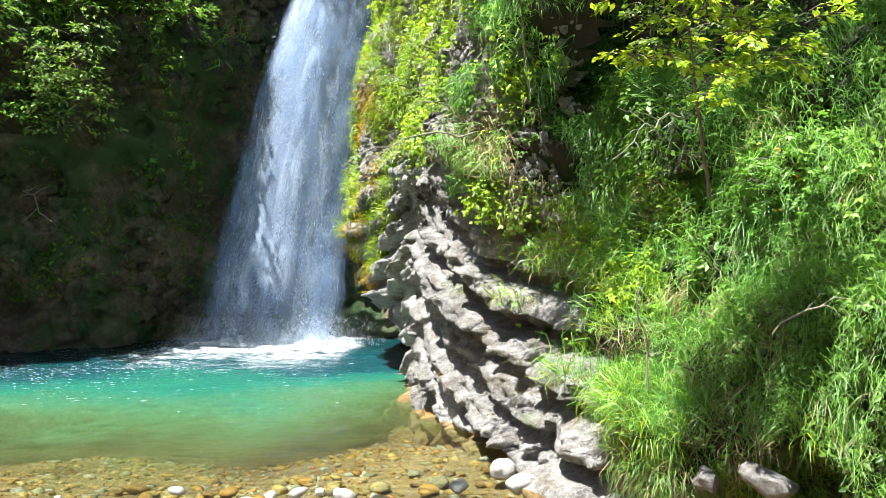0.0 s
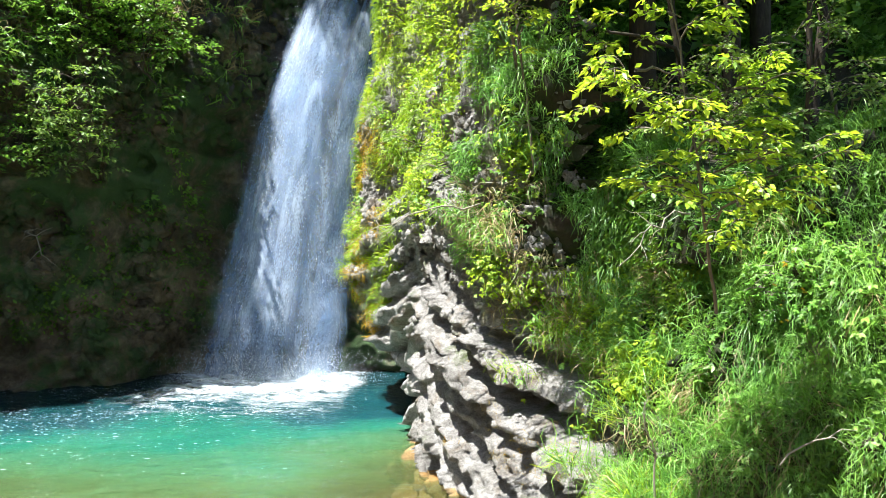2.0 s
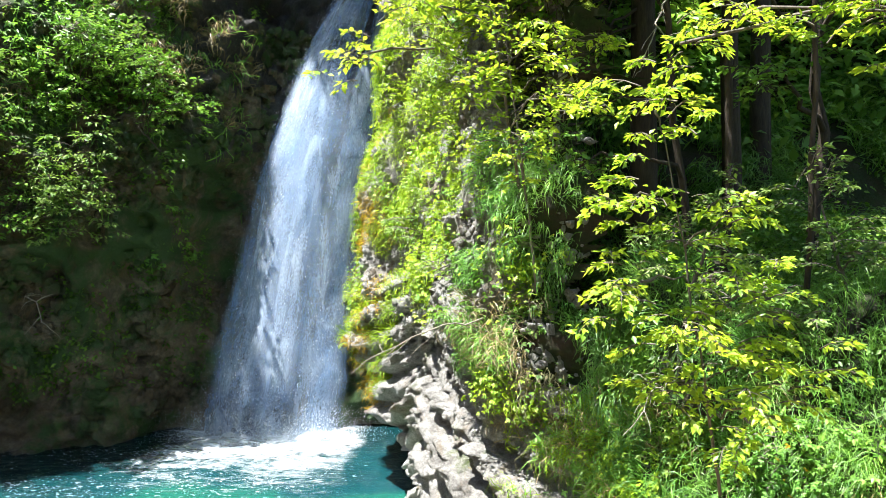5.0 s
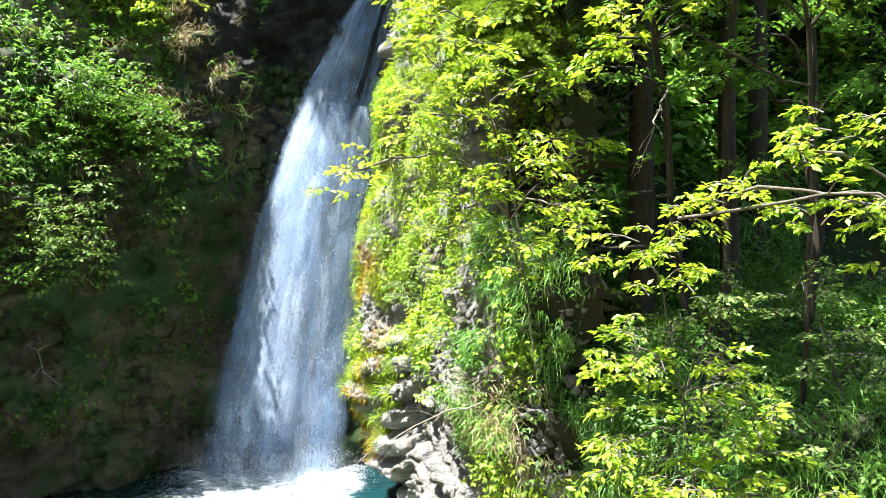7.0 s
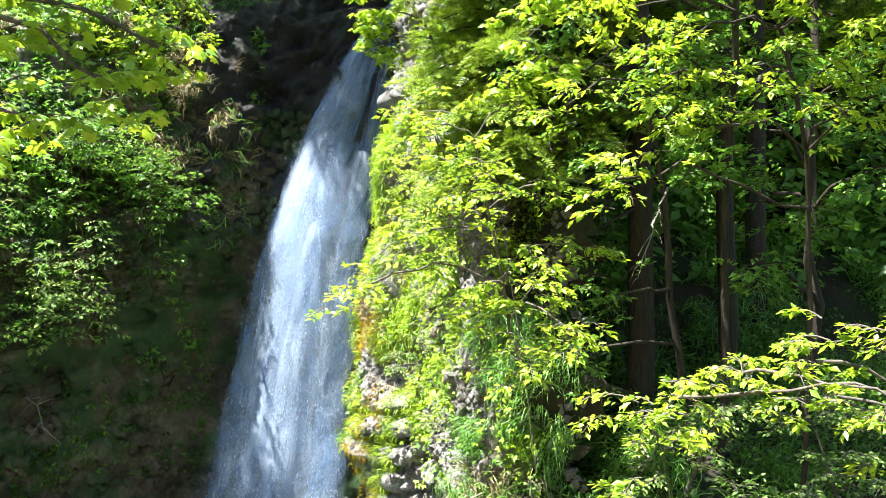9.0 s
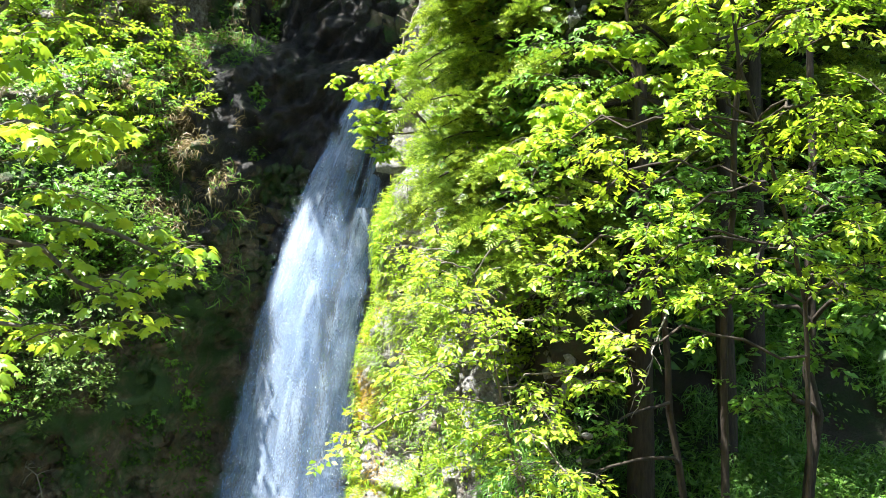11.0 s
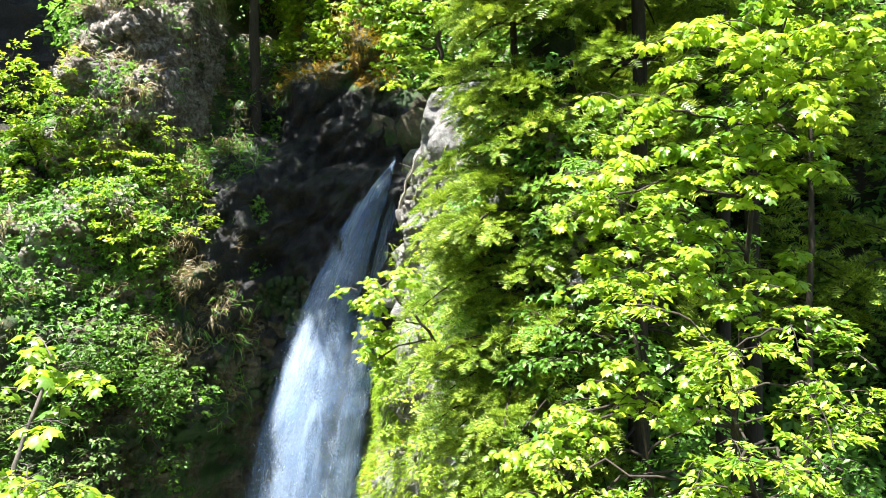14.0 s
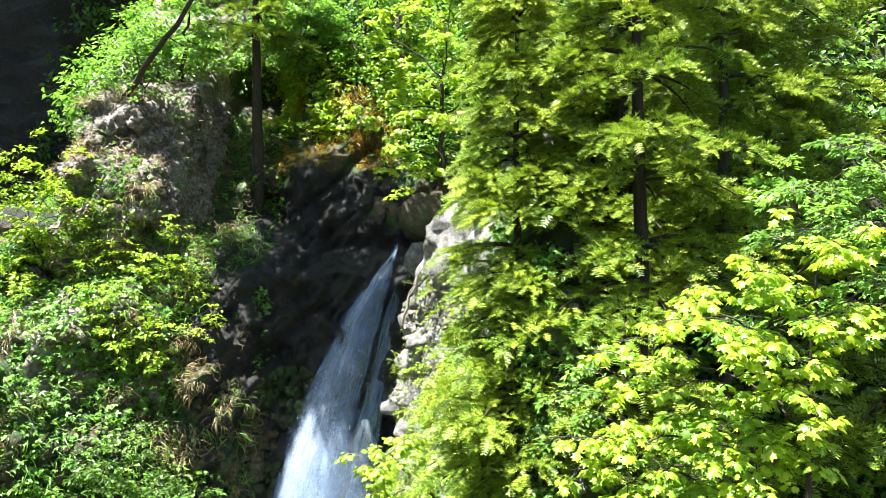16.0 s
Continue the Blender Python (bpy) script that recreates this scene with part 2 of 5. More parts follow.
LEAF = leaf_mat("shrub_leaf", (0.055, 0.15, 0.024), (0.16, 0.33, 0.055), (0.26, 0.49, 0.06))
GREYLEAF = leaf_mat("grey_green_leaf", (0.06, 0.13, 0.035), (0.19, 0.29, 0.085), (0.20, 0.33, 0.05), gloss=0.3)
# dark ivy green; also paints shade into the hollow and gorge foliage
DARKLEAF = leaf_mat("ivy_and_shaded_leaf", (0.025, 0.075, 0.01), (0.10, 0.21, 0.03), (0.12, 0.26, 0.02), gloss=0.5)
NEEDLE = leaf_mat("fir_needle", (0.05, 0.115, 0.014), (0.28, 0.39, 0.038), (0.30, 0.42, 0.035), through_part=0.22)
GRASS = leaf_mat("hanging_grass", (0.035, 0.13, 0.024), (0.17, 0.37, 0.065), (0.22, 0.46, 0.065))
DRYGRASS = leaf_mat("dry_grass", (0.13, 0.10, 0.055), (0.34, 0.28, 0.16), (0.25, 0.2, 0.1))
MOSS = leaf_mat("bright_moss", (0.11, 0.22, 0.01), (0.29, 0.44, 0.02), (0.32, 0.47, 0.02))
ORANGEMOSS = leaf_mat("orange_moss", (0.25, 0.14, 0.006), (0.46, 0.28, 0.01), (0.4, 0.25, 0.01))
TWIG = bark_mat("bare_twig", (0.16, 0.14, 0.11), (0.36, 0.33, 0.28))

# ---- the ground: one sheet from the pool to the far valley ----
def spread(fine, step, far, grow=1.35):
    """Places along an axis: even within fine, wider and wider out to far."""
    mid = np.arange(fine[0], fine[1] + step / 2, step)
    out, s = [], step
    while not out or out[-1] < far:
        s *= grow
        out.append((out[-1] if out else 0) + s)
    out = np.array(out)
    return np.concatenate([(mid[0] - out)[::-1], mid, mid[-1] + out])


def ground_z(x, y):
    """Stream bed: shallow gravel near the camera, a deep bowl under the falls."""
    p = np.stack([x, y, 0 * x], -1)
    shore = 5.8 + 0.2 * np.sin(1.3 * x + 0.6) - 0.7 * smooth(-0.6, 0.6, x)
    d = y - shore
    d = np.where(d > 0.3, np.maximum(0.3, d - np.clip(0.8 * (x + 2.2), 0, 2.2)), d)
    depth = np.interp(d, (-3, -0.5, 0, 0.7, 2.2, 5, 9, 13), (0.55, 0.16, 0.02, -0.10, -0.32, -1.0, -1.7, -1.5))
    z = depth + 0.05 * fbm(p, 0.8, 4) + 0.10 * fbm(p, 2.6, 2)
    bank = smooth(6, 14, np.abs(x + 2.5))
    z = z + bank * (1.2 + 0.35 * np.maximum(0, np.abs(x + 2.5) - 8)) * (y < 40)
    return z - 0.02 * np.maximum(0, 1 - y) + 9 * smooth(60, 300, np.hypot(x, y)) * fbm(p, 90, 2)


gx, gy = spread((-12.5, 8.5), 0.085, 900), spread((-2.5, 17), 0.085, 900)
X, Y = np.meshgrid(gx, gy, indexing="ij")
ground = mk("ground", np.stack([X, Y, ground_z(X, Y)], -1), grid_faces(len(gx), len(gy)), BED, soft=True)
mid = np.stack([(X[:-1, :-1] + X[1:, 1:]) / 2, (Y[:-1, :-1] + Y[1:, 1:]) / 2, 0 * X[1:, 1:]], -1)
# outer ground, mostly behind the camera, darkened to cut its bounce light
wooded = np.hypot(mid[..., 0] + 2, mid[..., 1] - 9) + 1.5 * fbm(mid, 2.0, 3) > 9.5
ground.data.materials.append(EARTH)
ground.data.polygons.foreach_set("material_index", wooded.ravel().astype(np.int32))
tagged(ground, "stony stream bed with ochre gravel under shallow clear water", "ground", kind="structure")

# ---- right wall: folded limestone spur and the grassy bank in front of it ----
BASE_Y = (-14, -4, 2, 4, 5, 6, 7.4, 9.2, 11, 14, 17, 19, 26)
BASE_X = (9, 6.5, 3.9, 2.3, 1.55, 0.98, 0.55, -0.25, -0.6, -1.12, -0.95, -0.55, 0.6)


EDGE_Y, EDGE_Z = (5.0, 5.7, 6.4, 7.4, 8.2, 9.0, 12, 14), (0.4, 0.85, 1.05, 1.6, 2.8, 3.4, 3.3, 2.2)     # upper edge of the bare beds
BED_Y = np.linspace(-14, 26, 401)
BED_C = np.cumsum(np.interp(BED_Y, (7.6, 8.6, 9.7, 10.3, 12, 16), (0.10, 0.5, 0.6, -0.6, -0.2, 0.1))) * 0.1


FRONT_Z, FRONT_X = (-2, 0, 1.5, 2.5, 5, 8, 12, 13, 18, 30), (-0.2, 0, 0.22, 0.42, 0.75, 0.95, 1.25, 1.7, 4.0, 9)


def nose(y, z):
    """0 on the bank, 1 on the spur, whose nose leans out over the bank."""
    return smooth(7.3, 8.3, y + 0.3 * np.clip(z - 2, 0, 1.2) + 0.25 * fbm(np.stack([0 * z, y, z], -1) + 17, 0.8, 2))


def right_wall(y, z):
    """Places on the right wall, from the way along it and the height."""
    base = np.interp(y, BASE_Y, BASE_X)
    front = np.interp(z, FRONT_Z, FRONT_X)
    rear = np.interp(z, (-2, 0, 2.5, 5, 8, 10.5, 12.4, 13, 18, 30), (-0.2, 0, -0.2, -0.15, 0.3, 0.6, 1.0, 2.0, 5.0, 12))
    wr = smooth(11.0, 13.6, y)
    spur = front * (1 - wr) + rear * wr
    bank = np.interp(z, (-2, 0, 0.8, 1.2, 2.4, 3.0, 3.6, 4.2, 30), (-0.3, 0, 0.35, 0.5, 0.9, 1.25, 2.0, 12.0, 40))
    w = nose(y, z)
    x = base + bank * (1 - w) + spur * w
    ny = np.interp(y, BED_Y, np.gradient(np.interp(BED_Y, BASE_Y, BASE_X), 0.1))
    ln = np.sqrt(1 + ny * ny)
    nx, ny = -1 / ln, ny / ln
    p = np.stack([x, y + 0 * x, z + 0 * x], -1)
    # folded beds, each with its own reach, and dark gaps between them
    c = z - np.interp(y, BED_Y, BED_C) + 0.06 * fbm(p, 1.5, 2) + 0.015 * fbm(p, 0.35, 2)
    bed = c / 0.42
    k, f = np.floor(bed), bed - np.floor(bed)
    h = TABLE[(k.astype(int) * 7) & 31, 3, 5]
    low = smooth(0.7, 0.1, z - np.interp(y, EDGE_Y, EDGE_Z)) * smooth(4.6, 5.4, y)
    ledge = (0.20 + 0.34 * h) * (smooth(0.0, 0.10, f) * (1 - 0.65 * smooth(0.45, 1.0, f)) - 0.5)
    thin = c / 0.13 + 0.9 * fbm(p, 0.6, 3)
    kt, ft = np.floor(thin), thin - np.floor(thin)
    ledge = ledge + smooth(11.2, 9.8, y) * smooth(-0.3, 0.3, fbm(p + 27, 0.7, 3)) * (0.01 + 0.07 * TABLE[kt.astype(int) & 31, 8, 1]) * (smooth(0, 0.2, ft) - 0.6 * smooth(0.7, 1, ft))
    wave = 0.10 * fbm(p + 5, 0.5, 2)
    broken = 0.20 * facet(y * 0.55 + wave, c, 0.34, 3) + 0.10 * facet(y * 0.7 + wave, c, 0.14, 9)
    rough = 0.34 * facet(y + wave, z * 0.8, 0.75, 12) + 0.15 * facet(y + wave, z, 0.26, 18)
    d = low * (ledge + broken) + (1 - low) * rough + 0.26 * fbm(p, 2.2, 3) + (0.05 - 0.03 * low) * fbm(p, 0.2, 3)
    # long dark gaps between the lowest beds
    for c0, deep in ((-0.98, 0.30), (-0.52, 0.36)):
        d = d - deep * np.exp(-((c - c0) / 0.055) ** 2) * smooth(9.2, 8.0, y) * smooth(4.9, 5.5, y)
    # hollow behind the foot of the falls
    d = d - 0.7 * smooth(1.3, 0.2, z) * smooth(11.2, 13.0, y)
    p[..., 0] += nx * d
    p[..., 1] += ny * d
    p[..., 2] += 0.05 * fbm(p + 50, 0.5, 2) * (z > 0.15) * (1 - 0.7 * low)
    return p


wy = np.concatenate([np.linspace(-14, 4, 40), np.linspace(4.06, 5.4, 30), np.linspace(5.42, 11.5, 260), np.linspace(11.58, 26, 130)])
wz = np.concatenate([np.linspace(-1.8, -0.1, 12), np.linspace(-0.06, 2.6, 112), np.linspace(2.64, 3.6, 24), np.linspace(3.68, 13, 90), np.linspace(13.2, 20, 24)])
WY, WZ = np.meshgrid(wy, wz, indexing="ij")
RIGHT = right_wall(WY, WZ)
mid = ((RIGHT[:-1, :-1] + RIGHT[1:, 1:]) / 2).reshape(-1, 3)
kept = ~((WZ[1:, 1:] > 3.4) & (WY[1:, 1:] > 5.9) & ((nose(WY[1:, 1:], WZ[1:, 1:]) < 0.9) | (RIGHT[1:, 1:, 0] > 1.4))).ravel()     # the hollow behind the spur's nose stands open
mid = mid[kept]
wall_right = mk("cliff_right", RIGHT, grid_faces(len(wy), len(wz))[kept][:, ::-1], LIMESTONE)
# earth on the bank; on the spur's nose the dark colour paints tree shade
earth_and_shade = (mid[..., 1] < 7.2) & (fbm(mid + 9, 0.9, 3) > -0.35) & (mid[..., 2] > 0.15 + np.interp(mid[..., 1], EDGE_Y, EDGE_Z) + 0.4 * fbm(mid, 0.5, 2)) | (mid[..., 2] > 2.3 + 0.6 * fbm(mid, 0.7, 2)) & (mid[..., 0] + 0.35 * fbm(mid, 0.6, 2) > 0.85) & (mid[..., 1] < 9) | (mid[..., 1] < 5.0)
wall_right.data.materials.append(EARTH)
wall_right.data.materials.append(BED)
slot = np.where(mid[..., 2] + 0.05 * fbm(mid, 0.3, 2) < 0.05, 2, earth_and_shade.astype(int))
wall_right.data.polygons.foreach_set("material_index", slot.ravel().astype(np.int32))
tagged(wall_right, "folded grey limestone spur with tilted ledges beside the pool", "cliff", kind="structure")


# ---- left and back wall round the falls ----
def back_wall(x, z):
    """Places on the left and back wall, from the way across it and the height."""
    p0 = np.stack([x, 0 * x, z], -1)
    rim = np.interp(z, (0, 2.85, 5.4, 8.0, 10.6, 11.9, 13.0, 15, 18), (-5.25, -4.65, -4.1, -3.35, -2.2, -1.7, -1.9, -3.0, -3.5))
    gully = smooth(-1.5, -0.3, x - rim) * smooth(1.5, -0.2, x)
    y_left = np.interp(z, (-2, 0, 2, 4, 5.5, 8, 10, 12, 14, 15.5, 18, 30), (15.6, 15.6, 15.3, 14.8, 14.6, 15.6, 16.8, 17.8, 18.8, 19.8, 23, 33))
    y_left = y_left + 0.55 * np.clip(x + 7.5, -1.5, 4)
    y_gully = np.interp(z, (-2, 0, 6, 11.4, 12.0, 13.4, 14.2, 16.5, 30), (16.9, 17.0, 18.0, 18.9, 19.8, 20.2, 20.8, 21.6, 29))
    y = y_left * (1 - gully) + y_gully * gully
    far = smooth(-8.6, -9.4, x) * smooth(12.5, 14.0, z)
    y = y * (1 - far) + (32 - 0.4 * (z - 12.5)) * far
    y = y - 0.6 * smooth(-8.6, -8.1, x) * smooth(-5.9, -6.4, x) * smooth(11.0, 12.5, z) * smooth(16.2, 15.2, z)
    y = y + 2.2 * smooth(-6.5, -5.9, x) * smooth(-3.4, -4.6, x) * smooth(11.5, 13, z) * smooth(17.8, 16.4, z)
    y = y - (0.42 * facet(x, z * 0.7, 0.8, 5) + 0.2 * facet(x, z, 0.3, 11)) * smooth(9.5, 12, z) * smooth(-5.4, -6.2, x) - 0.3 * facet(x * 0.75 - z * 0.65, (x * 0.65 + z * 0.75) * 0.4, 0.5, 14) * smooth(5, 8, z) * smooth(-6.2, -5.4, x)
    q = np.stack([(x * 0.75 - z * 0.65) / 0.28, 0 * x, (x * 0.65 + z * 0.75) / 1.6], -1)
    y = y - 0.16 * fbm(p0 + 3, 0.3, 4) - 0.10 * ridged(p0 * (1, 1, 0.7), 0.5, 4) - 0.07 * ridged(q, 1.0, 3) * smooth(-6.8, -5.0, x - 0.1 * z) * smooth(4, 8, z)
    y = y - (0.65 * ridged(p0 + 9, 2.6, 4) + 0.5 * fbm(p0, 4.5, 3) + 0.22 * ridged(p0 * (1, 1, 0.8), 0.7, 4) + 0.12 * fbm(p0, 0.4, 3)) * (1 - 0.5 * gully)
    return np.stack([x + 0.12 * fbm(p0 + 20, 1.0, 3), y, z + 0.1 * fbm(p0 + 40, 1.0, 3)], -1)


bx = np.concatenate([np.linspace(-40, -11, 40), np.linspace(-10.9, 1.5, 190), np.linspace(1.6, 6, 20)])
bz = np.concatenate([np.linspace(-2, 16.5, 250), np.linspace(16.7, 34, 50)])
BX, BZ = np.meshgrid(bx, bz, indexing="ij")
LEFT = back_wall(BX, BZ)
wall_left = mk("cliff_left", LEFT, grid_faces(len(bx), len(bz)), WET_ROCK)
mid = (LEFT[:-1, :-1] + LEFT[1:, 1:]) / 2
pale = (mid[..., 0] > -8.8) & (mid[..., 0] < -6.1) & (mid[..., 2] > 7.5) & (fbm(mid, 1.3, 4) + 0.9 * smooth(11.5, 12.8, mid[..., 2]) * smooth(-5.6, -6.4, mid[..., 0]) > 0.25)
# slabs beside the falls, with the shade there put into the colour
slate_shade = (mid[..., 0] + 0.5 * fbm(mid, 1.2, 3) > -5.3) & (mid[..., 2] > 6.0 + 0.8 * fbm(mid + 4, 1.5, 2)) & (mid[..., 2] < 13.4 + 0.8 * fbm(mid + 6, 1.5, 2))
# the side gorge takes the same dark colour in place of deep shade
slate_shade = slate_shade | (mid[..., 0] < -8.8) & (mid[..., 2] > 12.5)
tufa = (mid[..., 0] < -4.6) & (mid[..., 2] + 1.2 * fbm(mid + 8, 1.6, 3) < 2.8)
wall_left.data.materials.append(PALE_ROCK)
wall_left.data.materials.append(SHADED_SLATE)
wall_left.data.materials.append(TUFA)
wall_left.data.polygons.foreach_set("material_index", np.where(pale, 1, np.where(tufa, 3, 2 * slate_shade)).ravel().astype(np.int32))
tagged(wall_left, "damp brown overhanging rock wall with mossy streaks round the waterfall", "cliff", kind="structure")


# ---- wooded slopes that close the valley ----
def slope(name, fn, u, v, label, flip=False):
    U, W = np.meshgrid(u, v, indexing="ij")
    P = fn(U, W)
    f = grid_faces(len(u), len(v))
    tagged(mk(name, P, f[:, ::-1] if flip else f, EARTH, soft=True), label, "slope", kind="structure")
    return P


def hill_right(x, z):
    y = 9.9 + 0.42 * (z - 3.5) + 0.25 * np.maximum(0, 2 - x) * 2 + 0.1 * (x - 3) - 3.2 * smooth(4.6, 3.2, z) * smooth(1.2, 2.2, x)
    p = np.stack([x, y, z], -1)
    p[..., 1] += 0.5 * fbm(p, 2.2, 4)
    return p


HILL = slope("slope_right", hill_right, np.linspace(0.5, 26, 86), np.linspace(2.6, 34, 120), "dark wooded earth slope above the grassy bank")


def hill_left(y, z):
    x = -9.5 - 0.75 * z - 0.05 * np.abs(y - 10)
    p = np.stack([x, y, z], -1)
    p[..., 0] += 0.8 * fbm(p, 4, 4)
    return p


slope("slope_left", hill_left, np.linspace(-60, 17, 80), np.linspace(-1, 30, 50), "wooded earth slope on the far bank", True)


def hill_behind(x, z):
    p = np.stack([x, -24 - 1.3 * z, z], -1)
    p[..., 1] += 2 * fbm(p, 8, 4)
    return p


slope("slope_behind", hill_behind, np.linspace(-60, 60, 60), np.linspace(-2, 22, 30), "wooded slope down the valley", True)

# ---- pool ----
m, nt, out = mat_new("pool_water")
co = nt.nodes.new("ShaderNodeTexCoord").outputs["Object"]
sep = nt.nodes.new("ShaderNodeSeparateXYZ")
nt.links.new(nt.nodes.new("ShaderNodeUVMap").outputs[0], sep.inputs[0])
deep = sep.outputs[0]
murk = ramp(nt, deep, [(0.0, (0.0,) * 3), (0.16, (0.22,) * 3), (0.40, (0.66,) * 3), (0.65, (0.88,) * 3)])
# deep water tints; the last stops also paint shade near falls and spur
tint = ramp(nt, deep, [(0.0, (0.15, 0.17, 0.05)), (0.3, (0.075, 0.16, 0.062)), (0.56, (0.014, 0.12, 0.080)), (0.74, (0.005, 0.045, 0.054)), (0.9, (0.004, 0.034, 0.040)), (1.0, (0.003, 0.024, 0.028))])
df = nt.nodes.new("ShaderNodeBsdfDiffuse")
nt.links.new(tint, df.inputs[0])
tp = nt.nodes.new("ShaderNodeBsdfTransparent")
tp.inputs[0].default_value = (0.86, 0.95, 0.88, 1)
body = nt.nodes.new("ShaderNodeMixShader")
nt.links.new(murk, body.inputs[0]), nt.links.new(tp.outputs[0], body.inputs[1]), nt.links.new(df.outputs[0], body.inputs[2])
gl = node(nt, "ShaderNodeBsdfGlossy", Roughness=0.06)
mp = node(nt, "ShaderNodeMapping", Scale=(0.55, 1.5, 1))
nt.links.new(co, mp.inputs[0])
rip = bump(nt, noise_tex(nt, 7.0, 5, 0.6, mp.outputs[0], 0.4), 1.0, 0.10, bump(nt, noise_tex(nt, 1.6, 3, 0.5, mp.outputs[0]), 0.6, 0.2))
fr = node(nt, "ShaderNodeFresnel", IOR=1.33)
for n in (gl, fr):
    nt.links.new(rip, n.inputs["Normal"])
top = nt.nodes.new("ShaderNodeMixShader")
nt.links.new(fr.outputs[0], top.inputs[0]), nt.links.new(body.outputs[0], top.inputs[1]), nt.links.new(gl.outputs[0], top.inputs[2])
nt.links.new(top.outputs[0], out.inputs[0])
WATER = m


def water_z(x, y):
    p = np.stack([x, y, 0 * x], -1)
    r = np.hypot(x + 3.6, (y - 16.3) * 1.2)
    return 0.017 * fbm(p * (1, 2, 1), 0.45, 3) + 0.05 * np.exp(-r / 2.2) * fbm(p, 0.35, 3)


px_, py_ = np.linspace(-16, 3.4, 170), np.linspace(4.6, 18.6, 190)
X, Y = np.meshgrid(px_, py_, indexing="ij")
# the last term darkens the left for the wall's shade and reflection
deep = Y + 1.0 + 0.9 * fbm(np.stack([X, Y, 0 * X], -1), 1.8, 5, 0.6) - 2.6 * np.clip((X + 2.2) / 3.0, 0, 1) * smooth(13, 10.5, Y) + 2.0 * smooth(-4, -7, X) * smooth(8.5, 12, Y)
deep = np.clip((deep - 6.5) / 9.4, 0, 1)
pool = mk("water", np.stack([X, Y, water_z(X, Y)], -1), grid_faces(len(px_), len(py_)), WATER, soft=True, uv=np.stack([deep.ravel(), 0 * deep.ravel()], 1))
tagged(pool, "clear turquoise plunge pool with a rippled sunlit surface", "water", kind="structure")

# ---- waterfall ----
FALL_Z = (0, 2.85, 5.4, 8.0, 10.6, 11.3, 11.9)
FALL_L = (-5.35, -4.75, -4.22, -3.48, -2.2, -1.75, -1.2)
FALL_R = (-2.22, -2.02, -1.78, -1.40, -0.98, -0.92, -0.92)


def fall_mat(name, amount, fine, edge=0.10, white=(0.30, 0.45, 0.68, 1), least=0.3):
    """White water: soft billows and fine streaks along the flow, thinning out at the sides."""
    m, nt, out = mat_new(name)
    uv = nt.nodes.new("ShaderNodeTexCoord").outputs["UV"]

    def layer(sx, sy, detail, rough, distort):
        mp = node(nt, "ShaderNodeMapping", Scale=(sx, sy, 1))
        nt.links.new(uv, mp.inputs[0])
        return noise_tex(nt, 1.0, detail, rough, mp.outputs[0], distort)

    streak = layer(fine, 0.9, 6, 0.66, 0.3)
    billow = layer(2.4, 0.75, 5, 0.6, 0.7)
    grain = layer(fine * 3.0, 16.0, 4, 0.75, 0.0)
    mixed = mix_col(nt, 0.38, billow, streak)
    mixed = mix_col(nt, 0.36, mixed, grain)
    fac = ramp(nt, mixed, [(0.38, (0.08 * amount,) * 3), (0.48, (0.5 * amount,) * 3), (0.58, (amount,) * 3)])
    fac = mix_col(nt, 1.0, fac, ramp(nt, layer(1.7, 0.5, 4, 0.6, 0.9), [(0.36, (least,) * 3), (0.56, (1.0,) * 3)]), "MULTIPLY")
    sep = nt.nodes.new("ShaderNodeSeparateXYZ")
    nt.links.new(nt.nodes.new("ShaderNodeUVMap").outputs[0], sep.inputs[0])
    u = nt.nodes.new("ShaderNodeMath")
    u.operation = "FRACT"
    nt.links.new(sep.outputs[0], u.inputs[0])
    side = ramp(nt, u.outputs[0], [(0.0, (0,) * 3), (edge, (1,) * 3), (1 - edge, (1,) * 3), (1.0, (0,) * 3)])
    fac = mix_col(nt, 1.0, fac, side, "MULTIPLY")
    df = node(nt, "ShaderNodeBsdfDiffuse")
    df.inputs[0].default_value = white
    tl = nt.nodes.new("ShaderNodeBsdfTranslucent")
    tl.inputs[0].default_value = (0.26, 0.43, 0.70, 1)
    a = node(nt, "ShaderNodeMixShader", Fac=0.42)
    nt.links.new(df.outputs[0], a.inputs[1]), nt.links.new(tl.outputs[0], a.inputs[2])
    tp = nt.nodes.new("ShaderNodeBsdfTransparent")
    c = nt.nodes.new("ShaderNodeMixShader")
    nt.links.new(fac, c.inputs[0]), nt.links.new(tp.outputs[0], c.inputs[1]), nt.links.new(a.outputs[0], c.inputs[2])
    nt.links.new(c.outputs[0], out.inputs[0])
    return m


def fall_place(u, z, out_by=0.0):
    """A place on the falling sheet: u across (0 left, 1 right), z the height."""
    x = np.interp(z, FALL_Z, FALL_L) * (1 - u) + np.interp(z, FALL_Z, FALL_R) * u
    y = np.interp(z, (0, 6, 10.8, 11.9), (16.35, 17.1, 18.2, 18.9)) - 0.45 * np.sin(np.pi * u) - out_by
    return x, y


waterfall = new("waterfall")
waterfall.location = (-3.7, 16.35, 0)
tagged(waterfall, "tall white waterfall spreading as it drops into the pool", "waterfall")
bpy.context.view_layer.update()


